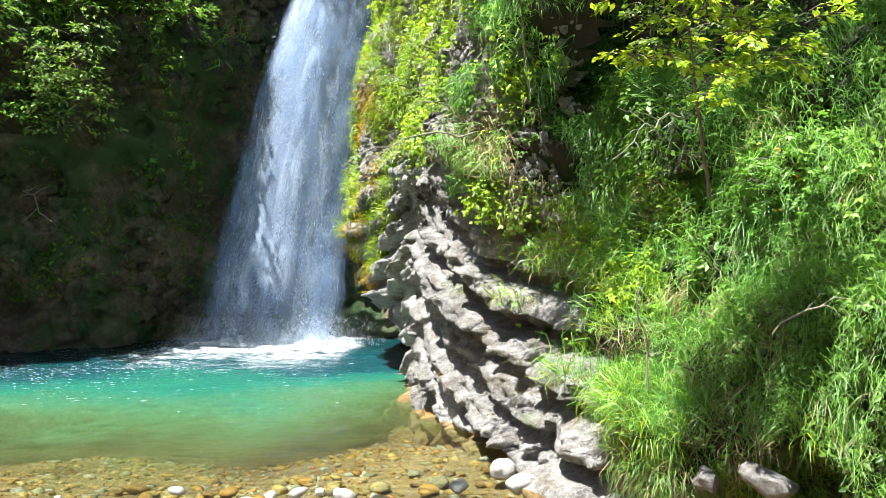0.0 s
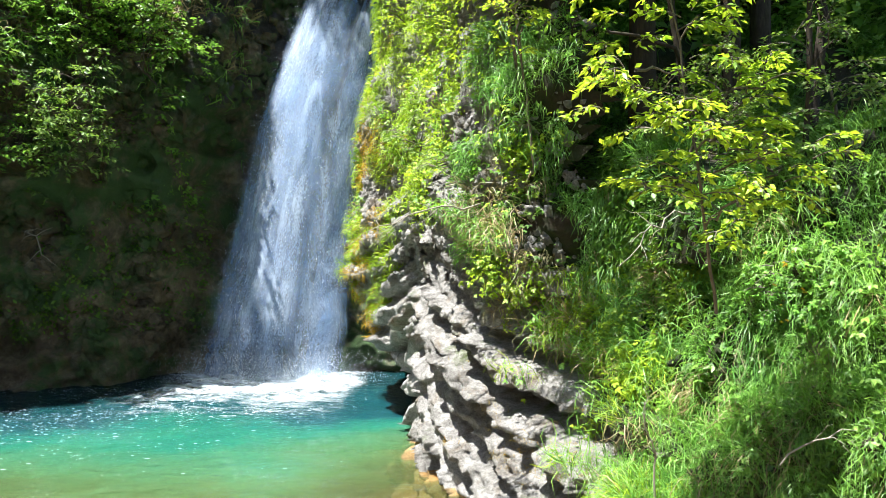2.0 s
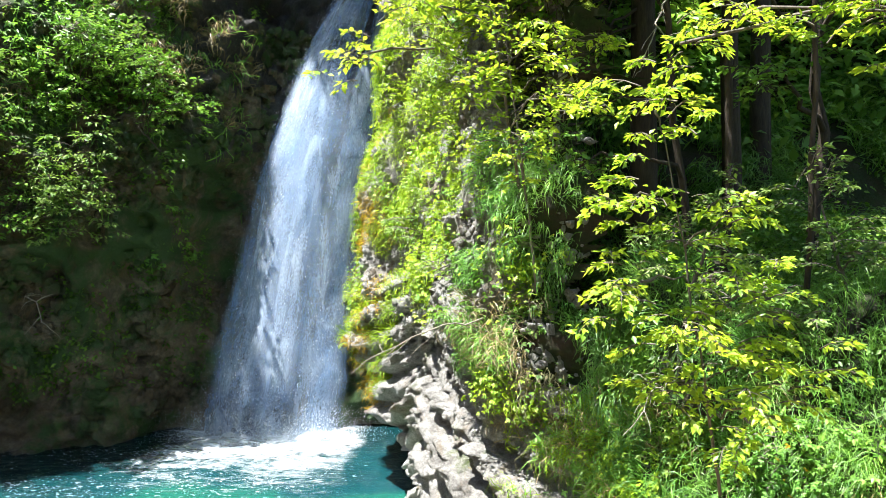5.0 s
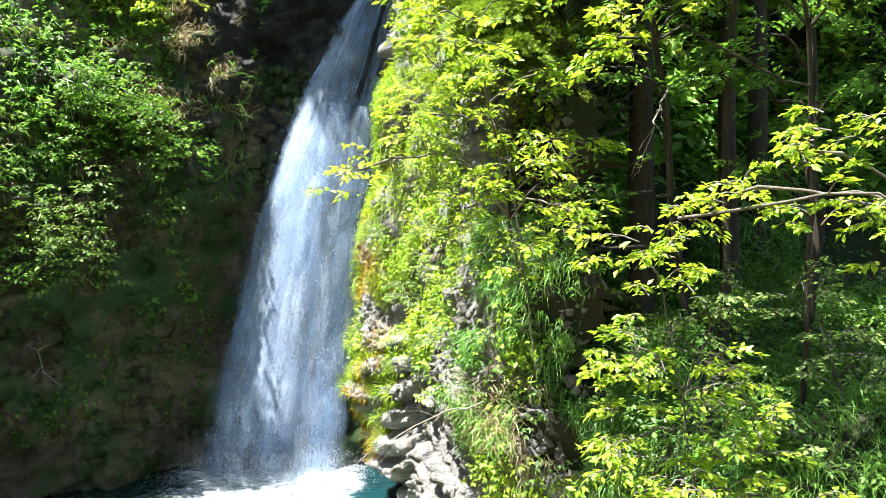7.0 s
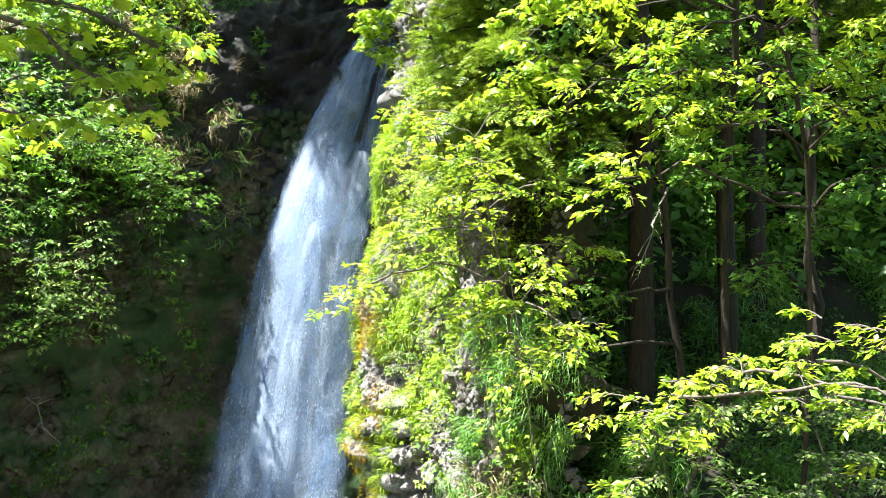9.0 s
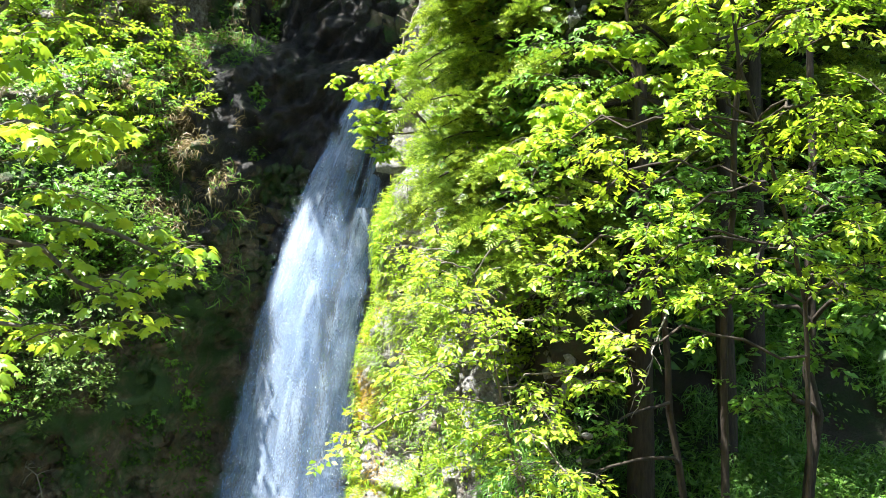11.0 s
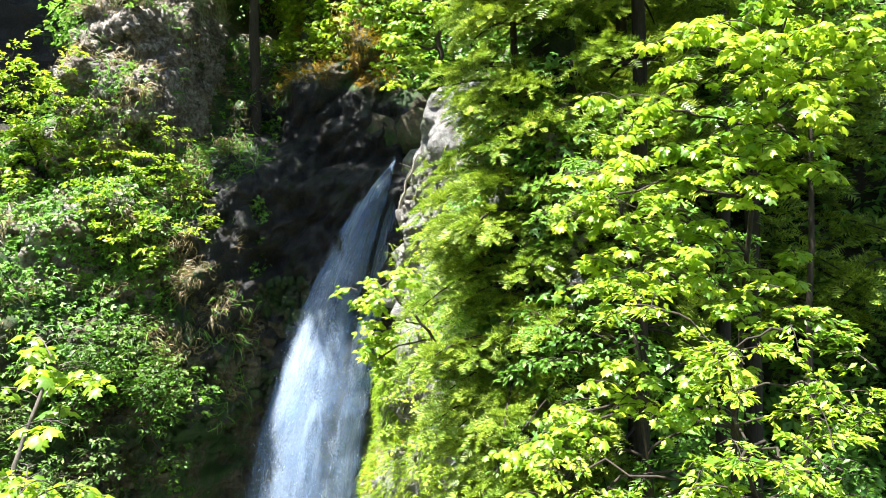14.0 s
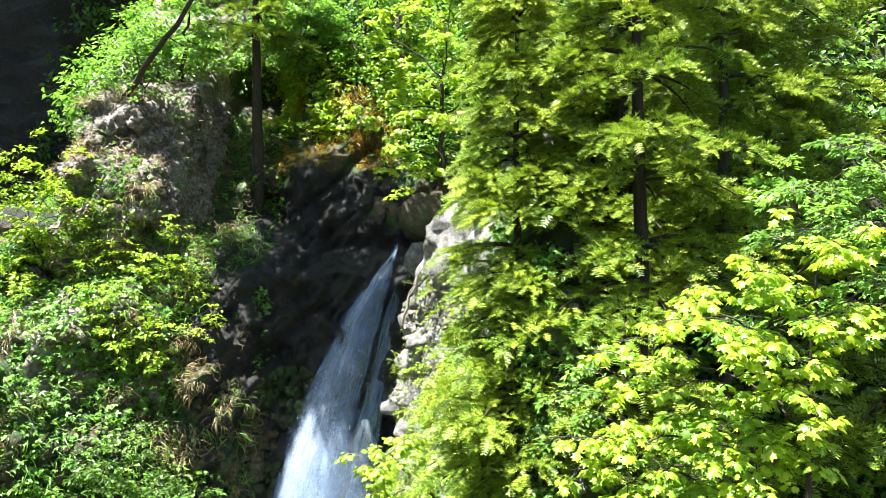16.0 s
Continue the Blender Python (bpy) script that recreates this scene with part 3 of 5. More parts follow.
def sheet(u0, u1, z0, z1, out_by, mat, seed, jag=0.05):
    us, zs = np.linspace(u0, u1, 40), np.linspace(z0, z1, 110)
    U, Z = np.meshgrid(us, zs, indexing="ij")
    narrow = 0.4 + 0.6 * smooth(z1, z1 - 0.7, Z)
    x, y = fall_place((u0 + u1) / 2 + (U - (u0 + u1) / 2) * narrow, Z, out_by)
    p = np.stack([x, y * 0 + seed, Z * 0.3], -1)
    y = y - 0.10 * fbm(p, 0.8, 3)
    x = x + jag * fbm(np.stack([U * 0 + seed, Z, U * 2], -1), 0.6, 3) * np.abs(2 * U - 1)
    w = (U - u0) / (u1 - u0) * 0.998 + 0.001
    uv = np.stack([(w + round(seed)).ravel(), Z.ravel() + 0.6 * U.ravel()], 1)
    return mk("sheet", np.stack([x, y, Z], -1), grid_faces(40, 110), mat, waterfall, soft=True, uv=uv)


DENSE = fall_mat("white_water", 0.90, 26.0, 0.06, least=0.48)
THIN = fall_mat("thin_water", 0.5, 46.0, 0.18)
RIBBON = fall_mat("bright_water", 0.95, 12.0, 0.3, (0.50, 0.60, 0.74, 1))
sheet(0.0, 0.70, 0.0, 12.0, -0.1, DENSE, 1.0)
sheet(0.74, 1.0, 0.0, 11.1, -0.05, DENSE, 5.0)
sheet(0.20, 1.02, 0.0, 8.2, 0.14, THIN, 14.0, 0.08)
sheet(0.62, 1.0, 0.0, 8.0, 0.22, RIBBON, 18.0, 0.08)
sheet(0.06, 0.44, 0.0, 11.4, 0.20, RIBBON, 22.0, 0.08)
sheet(0.36, 0.68, 0.0, 6.4, 0.18, RIBBON, 26.0, 0.08)
sheet(-0.02, 0.70, 0.0, 12.0, 0.02, THIN, 30.0, 0.08)
sheet(0.04, 0.68, 0.0, 11.9, 0.08, RIBBON, 38.0, 0.05)
sheet(0.76, 0.99, 0.0, 10.95, 0.02, RIBBON, 34.0, 0.05)
# flying drops
n = 6500
z = 10.0 * rng.random(n) ** 2.4
u = 0.5 + 0.49 * np.tanh(rng.normal(0, 1.0, n)) + rng.normal(0, 0.015, n)
x, y = fall_place(u, z, 0.3)
DROP_V = np.array([(0, 0, 1.6), (0.5, 0.3, -0.5), (-0.5, 0.3, -0.5), (0, -0.6, -0.5)])
DROP_F = np.array([(0, 1, 2), (0, 2, 3), (0, 3, 1), (1, 3, 2)])
m, nt, out = mat_new("drops")
bs = node(nt, "ShaderNodeBsdfPrincipled", Roughness=0.2)
bs.inputs["Base Color"].default_value = (0.80, 0.86, 0.92, 1)
nt.links.new(bs.outputs[0], out.inputs[0])
DROPS = m
pos = np.stack([x, y - 0.5 * rng.random(n) ** 2, z], -1)
ob = mk("droplet_haze", *batch(DROP_V, DROP_F, np.tile(np.eye(3), (n, 1, 1)), pos, 0.004 + 0.010 * rng.random(n) ** 3), DROPS, waterfall)
tagged(ob, kind="stuff")

# spray thrown up at the foot
n = 9000
pos = np.stack([rng.normal(-3.75, 0.95, n), rng.normal(16.0, 0.3, n), 0.55 * rng.random(n) ** 2.5], -1)
tagged(mk("spray", *batch(DROP_V, DROP_F, np.tile(np.eye(3), (n, 1, 1)), pos, rng.uniform(0.004, 0.012, n)), DROPS, waterfall), kind="stuff")

# fine mist that drifts up where the water strikes
m, nt, out = mat_new("mist")
uv = nt.nodes.new("ShaderNodeUVMap").outputs[0]
sep = nt.nodes.new("ShaderNodeSeparateXYZ")
nt.links.new(uv, sep.inputs[0])
up = ramp(nt, sep.outputs[1], [(0.0, (0.4,) * 3), (0.3, (0.2,) * 3), (1.0, (0.0,) * 3)])
ends = ramp(nt, sep.outputs[0], [(0.0, (0,) * 3), (0.3, (1,) * 3), (0.75, (1,) * 3), (1.0, (0,) * 3)])
puff = ramp(nt, noise_tex(nt, 2.2, 4, 0.55), [(0.3, (0.2,) * 3), (0.65, (1,) * 3)])
fac = mix_col(nt, 1.0, mix_col(nt, 1.0, up, ends, "MULTIPLY"), puff, "MULTIPLY")
df = nt.nodes.new("ShaderNodeBsdfDiffuse")
df.inputs[0].default_value = (0.55, 0.64, 0.74, 1)
tp = nt.nodes.new("ShaderNodeBsdfTransparent")
c = nt.nodes.new("ShaderNodeMixShader")
nt.links.new(fac, c.inputs[0]), nt.links.new(tp.outputs[0], c.inputs[1]), nt.links.new(df.outputs[0], c.inputs[2])
nt.links.new(c.outputs[0], out.inputs[0])
for y0, tall in ((15.75, 1.0), (15.55, 0.75), (15.2, 0.5), (14.8, 0.3)):
    U, W = np.meshgrid(np.linspace(0, 1, 40), np.linspace(0, 1, 8), indexing="ij")
    x = -5.6 + 4.0 * U
    p = np.stack([x, 0 * x + y0, W], -1)
    mk("mist", np.stack([x, y0 + 0.5 * (2 * U - 1) ** 2 - 0.12 * W + 0.15 * fbm(p, 0.8, 3), 0.02 + tall * W * (0.8 + 0.5 * fbm(p * (1, 1, 0), 0.7, 3))], -1), grid_faces(40, 8), m, waterfall, soft=True, uv=np.stack([U.ravel(), W.ravel()], 1))

# foam where the water strikes the pool
m, nt, out = mat_new("foam")
co = nt.nodes.new("ShaderNodeTexCoord").outputs["Object"]
mp = node(nt, "ShaderNodeMapping", Scale=(0.6, 1.3, 1))
nt.links.new(co, mp.inputs[0])
lace = mix_col(nt, 0.5, noise_tex(nt, 2.4, 7, 0.7, mp.outputs[0], 1.0), noise_tex(nt, 9.0, 6, 0.7, mp.outputs[0], 0.8))
at = nt.nodes.new("ShaderNodeUVMap").outputs[0]
sep = nt.nodes.new("ShaderNodeSeparateXYZ")
nt.links.new(at, sep.inputs[0])
sm = nt.nodes.new("ShaderNodeMath")
sm.operation = "MULTIPLY_ADD"
sm.inputs[1].default_value = 3.4
nt.links.new(lace, sm.inputs[0]), nt.links.new(sep.outputs[0], sm.inputs[2])
less = nt.nodes.new("ShaderNodeMath")
less.operation = "SUBTRACT"
less.inputs[1].default_value = 0.95
nt.links.new(sm.outputs[0], less.inputs[0])
fac = ramp(nt, less.outputs[0], [(0.0, (0,) * 3), (0.36, (0.28,) * 3), (0.85, (0.88,) * 3)])
df = nt.nodes.new("ShaderNodeBsdfDiffuse")
df.inputs[0].default_value = (0.50, 0.57, 0.63, 1)
tp = nt.nodes.new("ShaderNodeBsdfTransparent")
c = nt.nodes.new("ShaderNodeMixShader")
nt.links.new(fac, c.inputs[0]), nt.links.new(tp.outputs[0], c.inputs[1]), nt.links.new(df.outputs[0], c.inputs[2])
nt.links.new(c.outputs[0], out.inputs[0])
FOAM = m
fx, fy = np.linspace(-8.2, -0.6, 150), np.linspace(10.5, 17.2, 130)
X, Y = np.meshgrid(fx, fy, indexing="ij")
away = np.hypot(np.maximum(0, np.abs(X + 3.75) - 1.55) * 1.1, np.maximum(0, np.abs(Y - 15.2) - 0.8))
p = np.stack([X, Y, 0 * X], -1)
strength = -0.22 - 0.36 * away + 0.20 * fbm(p, 0.9, 4) - 0.6 * smooth(-2.0, -1.4, X) - 0.4 * smooth(-4.7, -6.0, X) - 0.8 * smooth(16.7, 17.1, Y)
lift = 0.05 * smooth(0.9, 0.0, away) * np.maximum(0, 0.5 + fbm(p + 5, 0.3, 4))
uv = np.stack([strength.ravel(), 0 * strength.ravel()], 1)
tagged(mk("foam", np.stack([X, Y, water_z(X, Y) + 0.02 + np.maximum(0, lift)], -1), grid_faces(150, 130), FOAM, soft=True, uv=uv), "white foam where the fall strikes the pool", "foam", kind="stuff")

# white flecks on the pool: drifting bubbles, and sun glints made as shapes
n = 26000
pos = np.stack([rng.uniform(-9, -0.8, n), rng.uniform(7.9, 16.4, n), np.zeros(n)], -1)
thick = smooth(7.8, 13.2, pos[:, 1]) ** 1.5 * smooth(0.9, 3.0, -pos[:, 0]) * (0.15 + smooth(-0.1, 0.4, fbm(pos * (0.6, 1, 1), 0.9, 3))) * (0.4 + 0.9 * smooth(-0.05, 0.3, fbm(pos * (0.5, 1, 1) + 9, 0.16, 2)))
pos = pos[rng.random(n) < 0.75 * thick]
pos = pos[pos[:, 0] < np.interp(pos[:, 1], BASE_Y, BASE_X) - 0.3]
pos[:, 2] = water_z(pos[:, 0], pos[:, 1]) + 0.012
w = np.linspace(0, 2 * np.pi, 7)[:-1]
FLECK_V = np.array([(math.cos(q), 0.35 * math.sin(q), 0.0) for q in w] + [(0, 0, 0.25)])
FLECK_F = np.array([(k, (k + 1) % 6, 6) for k in range(6)])
size = 0.0035 + 0.015 * rng.random(len(pos)) ** 5
V, F = batch(FLECK_V, FLECK_F, np.tile(np.eye(3), (len(pos), 1, 1)), pos, np.stack([size * rng.uniform(1, 3.0, len(pos)), size, 0.4 * size], 1))
tagged(mk("bubbles", V, F, DROPS), "white flecks on the pool for bubbles and painted sun glints", "bubbles", kind="stuff")

# ---- plants ----
def scatter(P, count, weight=None):
    """Random places on a grid surface, with normals; weight(centre) says how likely."""
    a, b, c, d = P[:-1, :-1], P[1:, :-1], P[1:, 1:], P[:-1, 1:]
    nrm = np.cross(c - a, d - b)
    area = np.linalg.norm(nrm, axis=-1)
    mid = (a + b + c + d) / 4
    w = area if weight is None else area * np.maximum(0, weight(mid))
    w = w.ravel() / w.sum()
    i = rng.choice(len(w), count, p=w)
    s, t = rng.random((2, count, 1))
    A, B, C, D = (q.reshape(-1, 3)[i] for q in (a, b, c, d))
    pos = (A * (1 - s) + B * s) * (1 - t) + (D * (1 - s) + C * s) * t
    return pos, unit(nrm.reshape(-1, 3)[i])


def face_out(n, towards):
    """Turn normals to the side that looks at a place."""
    return n * np.sign((n * towards).sum(-1, keepdims=True) + 1e-9)


SHAPES = {"maple": (MAPLE_V, MAPLE_F), "leaf": (LEAF_V, LEAF_F), "tri": (TRI_V, TRI_F), "fir": (FIR_V, FIR_F)}


def leaves_at(pos, size, kind, droop=0.6, tilt=0.55, lean=None):
    """Leaves of one kind at places, mostly level, each turned at random."""
    n = len(pos)
    a = rng.random(n) * 2 * np.pi
    way = np.stack([np.cos(a), np.sin(a), -droop * rng.random(n) * 2], -1)
    nor = np.stack([rng.normal(0, tilt, n), rng.normal(0, tilt, n), np.ones(n)], -1)
    if lean is not None:
        nor = nor + lean
        way = way + 0.5 * lean
    return batch(*SHAPES[kind], frames_of(nor, way), pos, size * rng.uniform(0.6, 1.4, n))


def spray(start, aim, length, n):
    """A flat, drooping fan of side twigs along one branchlet: the branchlet, and places, ways and normals of its leaves."""
    aim = unit(np.asarray(aim, float))
    side = unit(np.cross(aim, (0, 0, 1.0)))
    t = np.linspace(0, 1, 5)[:, None]
    main = start + aim * length * t + np.array((0, 0, 1.0)) * length * (0.16 * np.sin(2.4 * t) - 0.30 * t ** 2)
    s, sign = rng.random(n) ** 0.75, np.where(rng.random(n) < 0.5, -1.0, 1.0)
    u = length * 0.42 * rng.random(n) ** 0.8 * (1.05 - 0.75 * s)
    at = np.stack([np.interp(s, t[:, 0], main[:, k]) for k in range(3)], -1)
    out = unit(aim * 0.75 + side * (sign * rng.uniform(0.5, 1.1, n))[:, None])
    pos = at + out * u[:, None] + np.array((0, 0, -0.22)) * u[:, None] + rng.normal(0, 0.03 * length, (n, 3))
    way = out + rng.normal(0, 0.35, (n, 3)) - np.array((0, 0, 1.0)) * rng.uniform(0.1, 0.6, (n, 1))
    nor = np.array((0, 0, 1.0)) + rng.normal(0, 0.38, (n, 3))
    twigs = [(main, 0.0055)]
    for k in range(4):
        f, sg = 0.25 + 0.17 * k, (-1) ** k
        q = np.array([np.interp(f, t[:, 0], main[:, c]) for c in range(3)])
        e = q + unit(aim * 0.75 + side * sg * 0.8) * length * 0.42 * (1.0 - 0.6 * f) + (0, 0, -0.06 * length)
        twigs.append((bend(q, e, 0.01 * length, 3), 0.003))
    return twigs, pos, way, nor


def rosettes(pos, size):
    """Broad leaves in whorls of five at the shoot tips, spreading like an umbrella."""
    m_ = len(pos)
    a = (rng.random((m_, 1)) + np.arange(5) / 5 + rng.normal(0, 0.04, (m_, 5))) * 2 * np.pi
    way = np.stack([np.cos(a), np.sin(a), -rng.uniform(0.05, 0.9, (m_, 5))], -1)
    s = size * rng.uniform(0.6, 1.25, (m_, 5))
    at = pos[:, None] + way * s[..., None] * 0.45 + rng.normal(0, 0.15 * size, (m_, 5, 3))
    nor = np.array((0, 0, 1.0)) + 0.35 * way + rng.normal(0, 0.28, (m_, 5, 3))
    return at.reshape(-1, 3), way.reshape(-1, 3), nor.reshape(-1, 3), s.ravel()


def tree(name, base, clumps, label, category, mats, kind, size, count, trunk=None, r=0.06, twigs=9, singles=0, flat=0.75, group=""):
    """A tree: trunk, a limb to each clump of its crown, leafy sprays or whorls of broad leaves.
    clumps: (x, y, z, radius); trunk: further places that the trunk goes through."""
    bark, green = mats
    root = tagged(new(name), label, category, group)
    root.location = base
    bpy.context.view_layer.update()
    way = [np.array(base, float)] + [np.array(q, float) for q in (trunk or [])]
    if len(way) == 1:
        way.append(np.array(clumps[-1][:3]) * 0.9 + way[0] * 0.1)
    way = np.array(way)
    t = np.linspace(0, len(way) - 1, 14)
    path = np.stack([np.interp(t, np.arange(len(way)), way[:, k]) for k in range(3)], -1)
    path[1:-1] += rng.normal(0, 0.4 * r, (12, 3))
    radii = np.linspace(r, r * 0.35, 14)
    mk("trunk", *tube(path, radii, 9), bark, root, soft=True)
    twig_parts, P, W, N = [], [], [], []
    for x, y, z, rad in clumps:
        c = np.array((x, y, z), float)
        i = np.argmin(np.linalg.norm(path - c, axis=1) + 0.7 * np.maximum(0, path[:, 2] - z + 0.3 * rad))
        reach = np.linalg.norm(c - path[i])
        outward = unit((c - path[i]) * (1, 1, 0.15) + 1e-6)
        if reach > 0.12:
            p = bend(path[i], c, 0.10 * reach, 7, 0.03 * reach)
            mk("limb", *tube(p, np.linspace(radii[i] * 0.6, 0.010, 7), 6), bark, root, soft=True)
        n = max(twigs, int(1.8 * count * rad ** 2))
        for k in range(twigs):
            a = rng.random() * 2 * np.pi
            aim = np.array((math.cos(a), math.sin(a), rng.uniform(-0.25, 0.45))) + 0.55 * outward
            start = c + rng.normal(0, 1, 3) * (0.28 * rad, 0.28 * rad, 0.42 * rad * flat)
            tw, p_, w_, n_ = spray(start, aim, rad * rng.uniform(0.55, 1.0), max(3, n // twigs))
            twig_parts += [tube(q, np.linspace(rr, 0.4 * rr, len(q)), 3) for q, rr in tw]
            P.append(p_), W.append(w_), N.append(n_)
    if twig_parts:
        tagged(mk("fine_branching", *join(twig_parts), bark, root), kind="stuff")
    P, W, N = np.concatenate(P), np.concatenate(W), np.concatenate(N)
    if kind == "maple":
        P, W, N, S = rosettes(P[::5], size)
    else:
        S = size * rng.uniform(0.6, 1.35, len(P))
    order = rng.permutation(len(P))
    near, rest = order[:singles], order[singles:]
    turn = frames_of(N, W)
    tagged(mk("crown", *batch(*SHAPES[kind], turn[rest], P[rest], S[rest]), green, root), kind="stuff")
    one = None
    for k in near:
        one = one or mk("leaf", *SHAPES[kind], green, root)
        ob = one if k == near[0] else new("leaf", one.data)
        ob.parent = root
        ob.matrix_parent_inverse = root.matrix_basis.inverted()
        ob.matrix_basis = Matrix.Translation(P[k]) @ Matrix(turn[k].tolist()).to_4x4() @ Matrix.Diagonal((S[k], S[k], S[k], 1))
    return root


def fir(name, base, height, reach, label, r=0.16, low=0.15, tiers=22, spray=0.18, per=52):
    """A fir: straight trunk, tiers of drooping boughs, each bough a flat fan of needle sprays."""
    root = tagged(new(name), label, "fir tree")
    root.location = base
    bpy.context.view_layer.update()
    b = np.array(base, float)
    mk("trunk", *tube(bend(b, b + (0, 0, height), 0, 12, 0.02), np.linspace(r, 0.02, 12), 10), DARKBARK, root, soft=True)
    spots, ways = [], []
    for k in range(tiers):
        f = low + (1 - low) * k / tiers
        z = height * f + rng.uniform(-0.25, 0.25)
        for q in range(5):
            a = rng.random() * 2 * np.pi
            L = max(0.25, reach * (1.02 - f) ** 0.75 * rng.uniform(0.55, 1.15))
            d = np.array((math.cos(a), math.sin(a), 0))
            side = np.cross(d, (0, 0, 1.0))
            p = bend(b + (0, 0, z), b + d * L + (0, 0, z - rng.uniform(0.05, 0.55) * L + 0.1), 0.10 * L, 7)
            mk("bough", *tube(p, np.linspace(0.028, 0.006, 7), 5), DARKBARK, root)
            # hanging tufts along the bough: each arches out and droops
            m_ = max(3, int(3.6 * L + 1.2))
            for s in 0.25 + 0.75 * (np.arange(m_) + rng.random(m_)) / m_:
                c = np.array([np.interp(s * 6, np.arange(7), p[:, j]) for j in range(3)])
                aim = unit(d * rng.uniform(0.3, 1.0) + side * rng.normal(0, 0.75))
                T = rng.uniform(0.3, 0.6) * (1.15 - 0.4 * s)
                n = max(5, int(per * T))
                t = rng.random(n)[:, None]
                arc = c + aim * T * t + np.array((0, 0, 1.0)) * (0.12 * T * np.sin(2.6 * t) - 0.62 * T * t ** 2)
                fan = rng.normal(0, 1, (n, 1)) * np.cross(aim, (0, 0, 1.0)) * 0.28 * T * np.sin(0.4 + 2.4 * t)
                spots.append(arc + fan + rng.normal(0, 0.015, (n, 3)) - np.array((0, 0, 1.0)) * 0.35 * np.abs(fan).sum(-1, keepdims=True))
                ways.append(aim + fan / (0.28 * T) * 0.8 + np.array((0, 0, 1.0)) * (0.35 - 1.1 * t) + rng.normal(0, 0.2, (n, 3)))
    pos, way = np.concatenate(spots), np.concatenate(ways)
    nor = np.array((0, 0, 1.0)) + rng.normal(0, 0.45, pos.shape)
    ob = mk("foliage", *batch(FIR_V, FIR_F, frames_of(nor, way), pos, spray * rng.uniform(0.7, 1.2, len(pos))), NEEDLE, root)
    tagged(ob, kind="stuff")
    return root


# maples and saplings beside the camera
tree("maple_tree", (2.75, 7.6, 3.7), [(1.6, 5.8, 9.6, .45), (2.2, 5.7, 9.5, .6), (2.35, 5.8, 10.4, .6), (2.1, 5.9, 10.5, .7), (1.35, 6.1, 10.2, .5), (2.5, 5.6, 11.4, .6), (1.7, 6.5, 10.9, .5), (3.1, 5.9, 11.5, .6), (0.75, 6.6, 8.0, .38), (1.1, 6.4, 8.3, .45), (0.9, 6.5, 7.4, .38), (1.5, 6.1, 8.6, .45), (2.0, 5.8, 8.7, .5),
     (2.0, 5.4, 11.1, .5), (2.08, 6.0, 11.4, .45), (1.3, 6.1, 9.5, .45), (2.85, 5.6, 11.9, .4), (1.5, 6.0, 10.0, .4), (2.75, 5.6, 11.0, .42), (3.05, 5.6, 11.4, .4), (2.5, 5.4, 10.6, .4)],
     "maple with whorls of broad bright green leaves over the bank", "maple tree", (DARKBARK, MAPLE_LEAF), "maple", 0.085, 620, [(2.75, 7.4, 6.5), (2.6, 6.6, 9.0), (2.5, 5.9, 11.2)], 0.045, 10, 300)
tree("maple_sapling", (1.75, 5.0, 2.3), [(1.15, 4.4, 4.75, .38), (0.95, 4.3, 4.25, .36), (1.4, 4.3, 4.05, .36), (1.05, 4.35, 3.75, .34), (1.55, 4.4, 3.6, .34), (1.25, 4.2, 3.5, .3), (1.8, 4.35, 3.65, .3), (1.3, 4.4, 3.1, .3), (1.5, 4.3, 3.35, .32), (1.9, 4.4, 3.25, .34), (1.65, 4.25, 2.95, .32)],
     "slender sapling with yellow-green leaves on the bank", "sapling", (BARK, MAPLE_LEAF), "leaf", 0.052, 1750, [(1.5, 4.6, 3.2), (1.2, 4.4, 4.6)], 0.012, 10)
tree("overhanging_tree", (4.2, 3.6, 2.2), [(1.15, 3.95, 5.02, .26), (1.45, 3.9, 5.15, .28), (1.75, 3.6, 5.07, .28), (1.6, 3.35, 5.3, .25), (1.95, 3.4, 5.05, .28), (2.2, 3.5, 4.88, .3), (1.9, 3.3, 5.4, .2)],
     "leaning tree with layered sprays of yellow-green leaves", "tree", (BARK, MAPLE_LEAF), "leaf", 0.047, 1800, [(3.6, 3.6, 4.2), (2.9, 3.6, 4.9), (2.2, 3.55, 5.0)], 0.03, 8)
tree("spur_tree", (1.0, 8.7, 3.1), [(-0.75, 6.1, 5.5, .32), (-0.3, 6.2, 5.9, .4), (0.15, 6.2, 6.3, .5), (0.5, 6.3, 5.6, .5), (0.1, 6.5, 5.2, .4), (0.6, 6.2, 4.8, .34), (0.95, 6.0, 5.15, .34), (0.8, 6.6, 6.4, .35), (0.5, 6.6, 7.1, .35),
     (-0.1, 6.5, 6.9, .45), (1.2, 6.8, 5.8, .35)],
     "leaning tree with small yellow-green leaves on the limestone spur", "tree", (BARK, MAPLE_LEAF), "leaf", 0.064, 1050, [(0.7, 7.8, 4.6), (0.4, 7.0, 5.9), (0.2, 6.6, 6.8)], 0.022, 12)
tree("ledge_maple", (0.3, 10.2, 7.6), [(-0.95, 9.35, 9.2, .36), (-0.75, 9.4, 8.75, .36), (-0.9, 9.4, 8.35, .3), (-0.6, 9.4, 9.45, .28)], "small maple reaching out over the waterfall", "maple tree", (BARK, MAPLE_LEAF), "maple", 0.085, 1000,
     [(-0.2, 9.7, 8.6), (-0.8, 9.4, 9.3)], 0.03, 10)
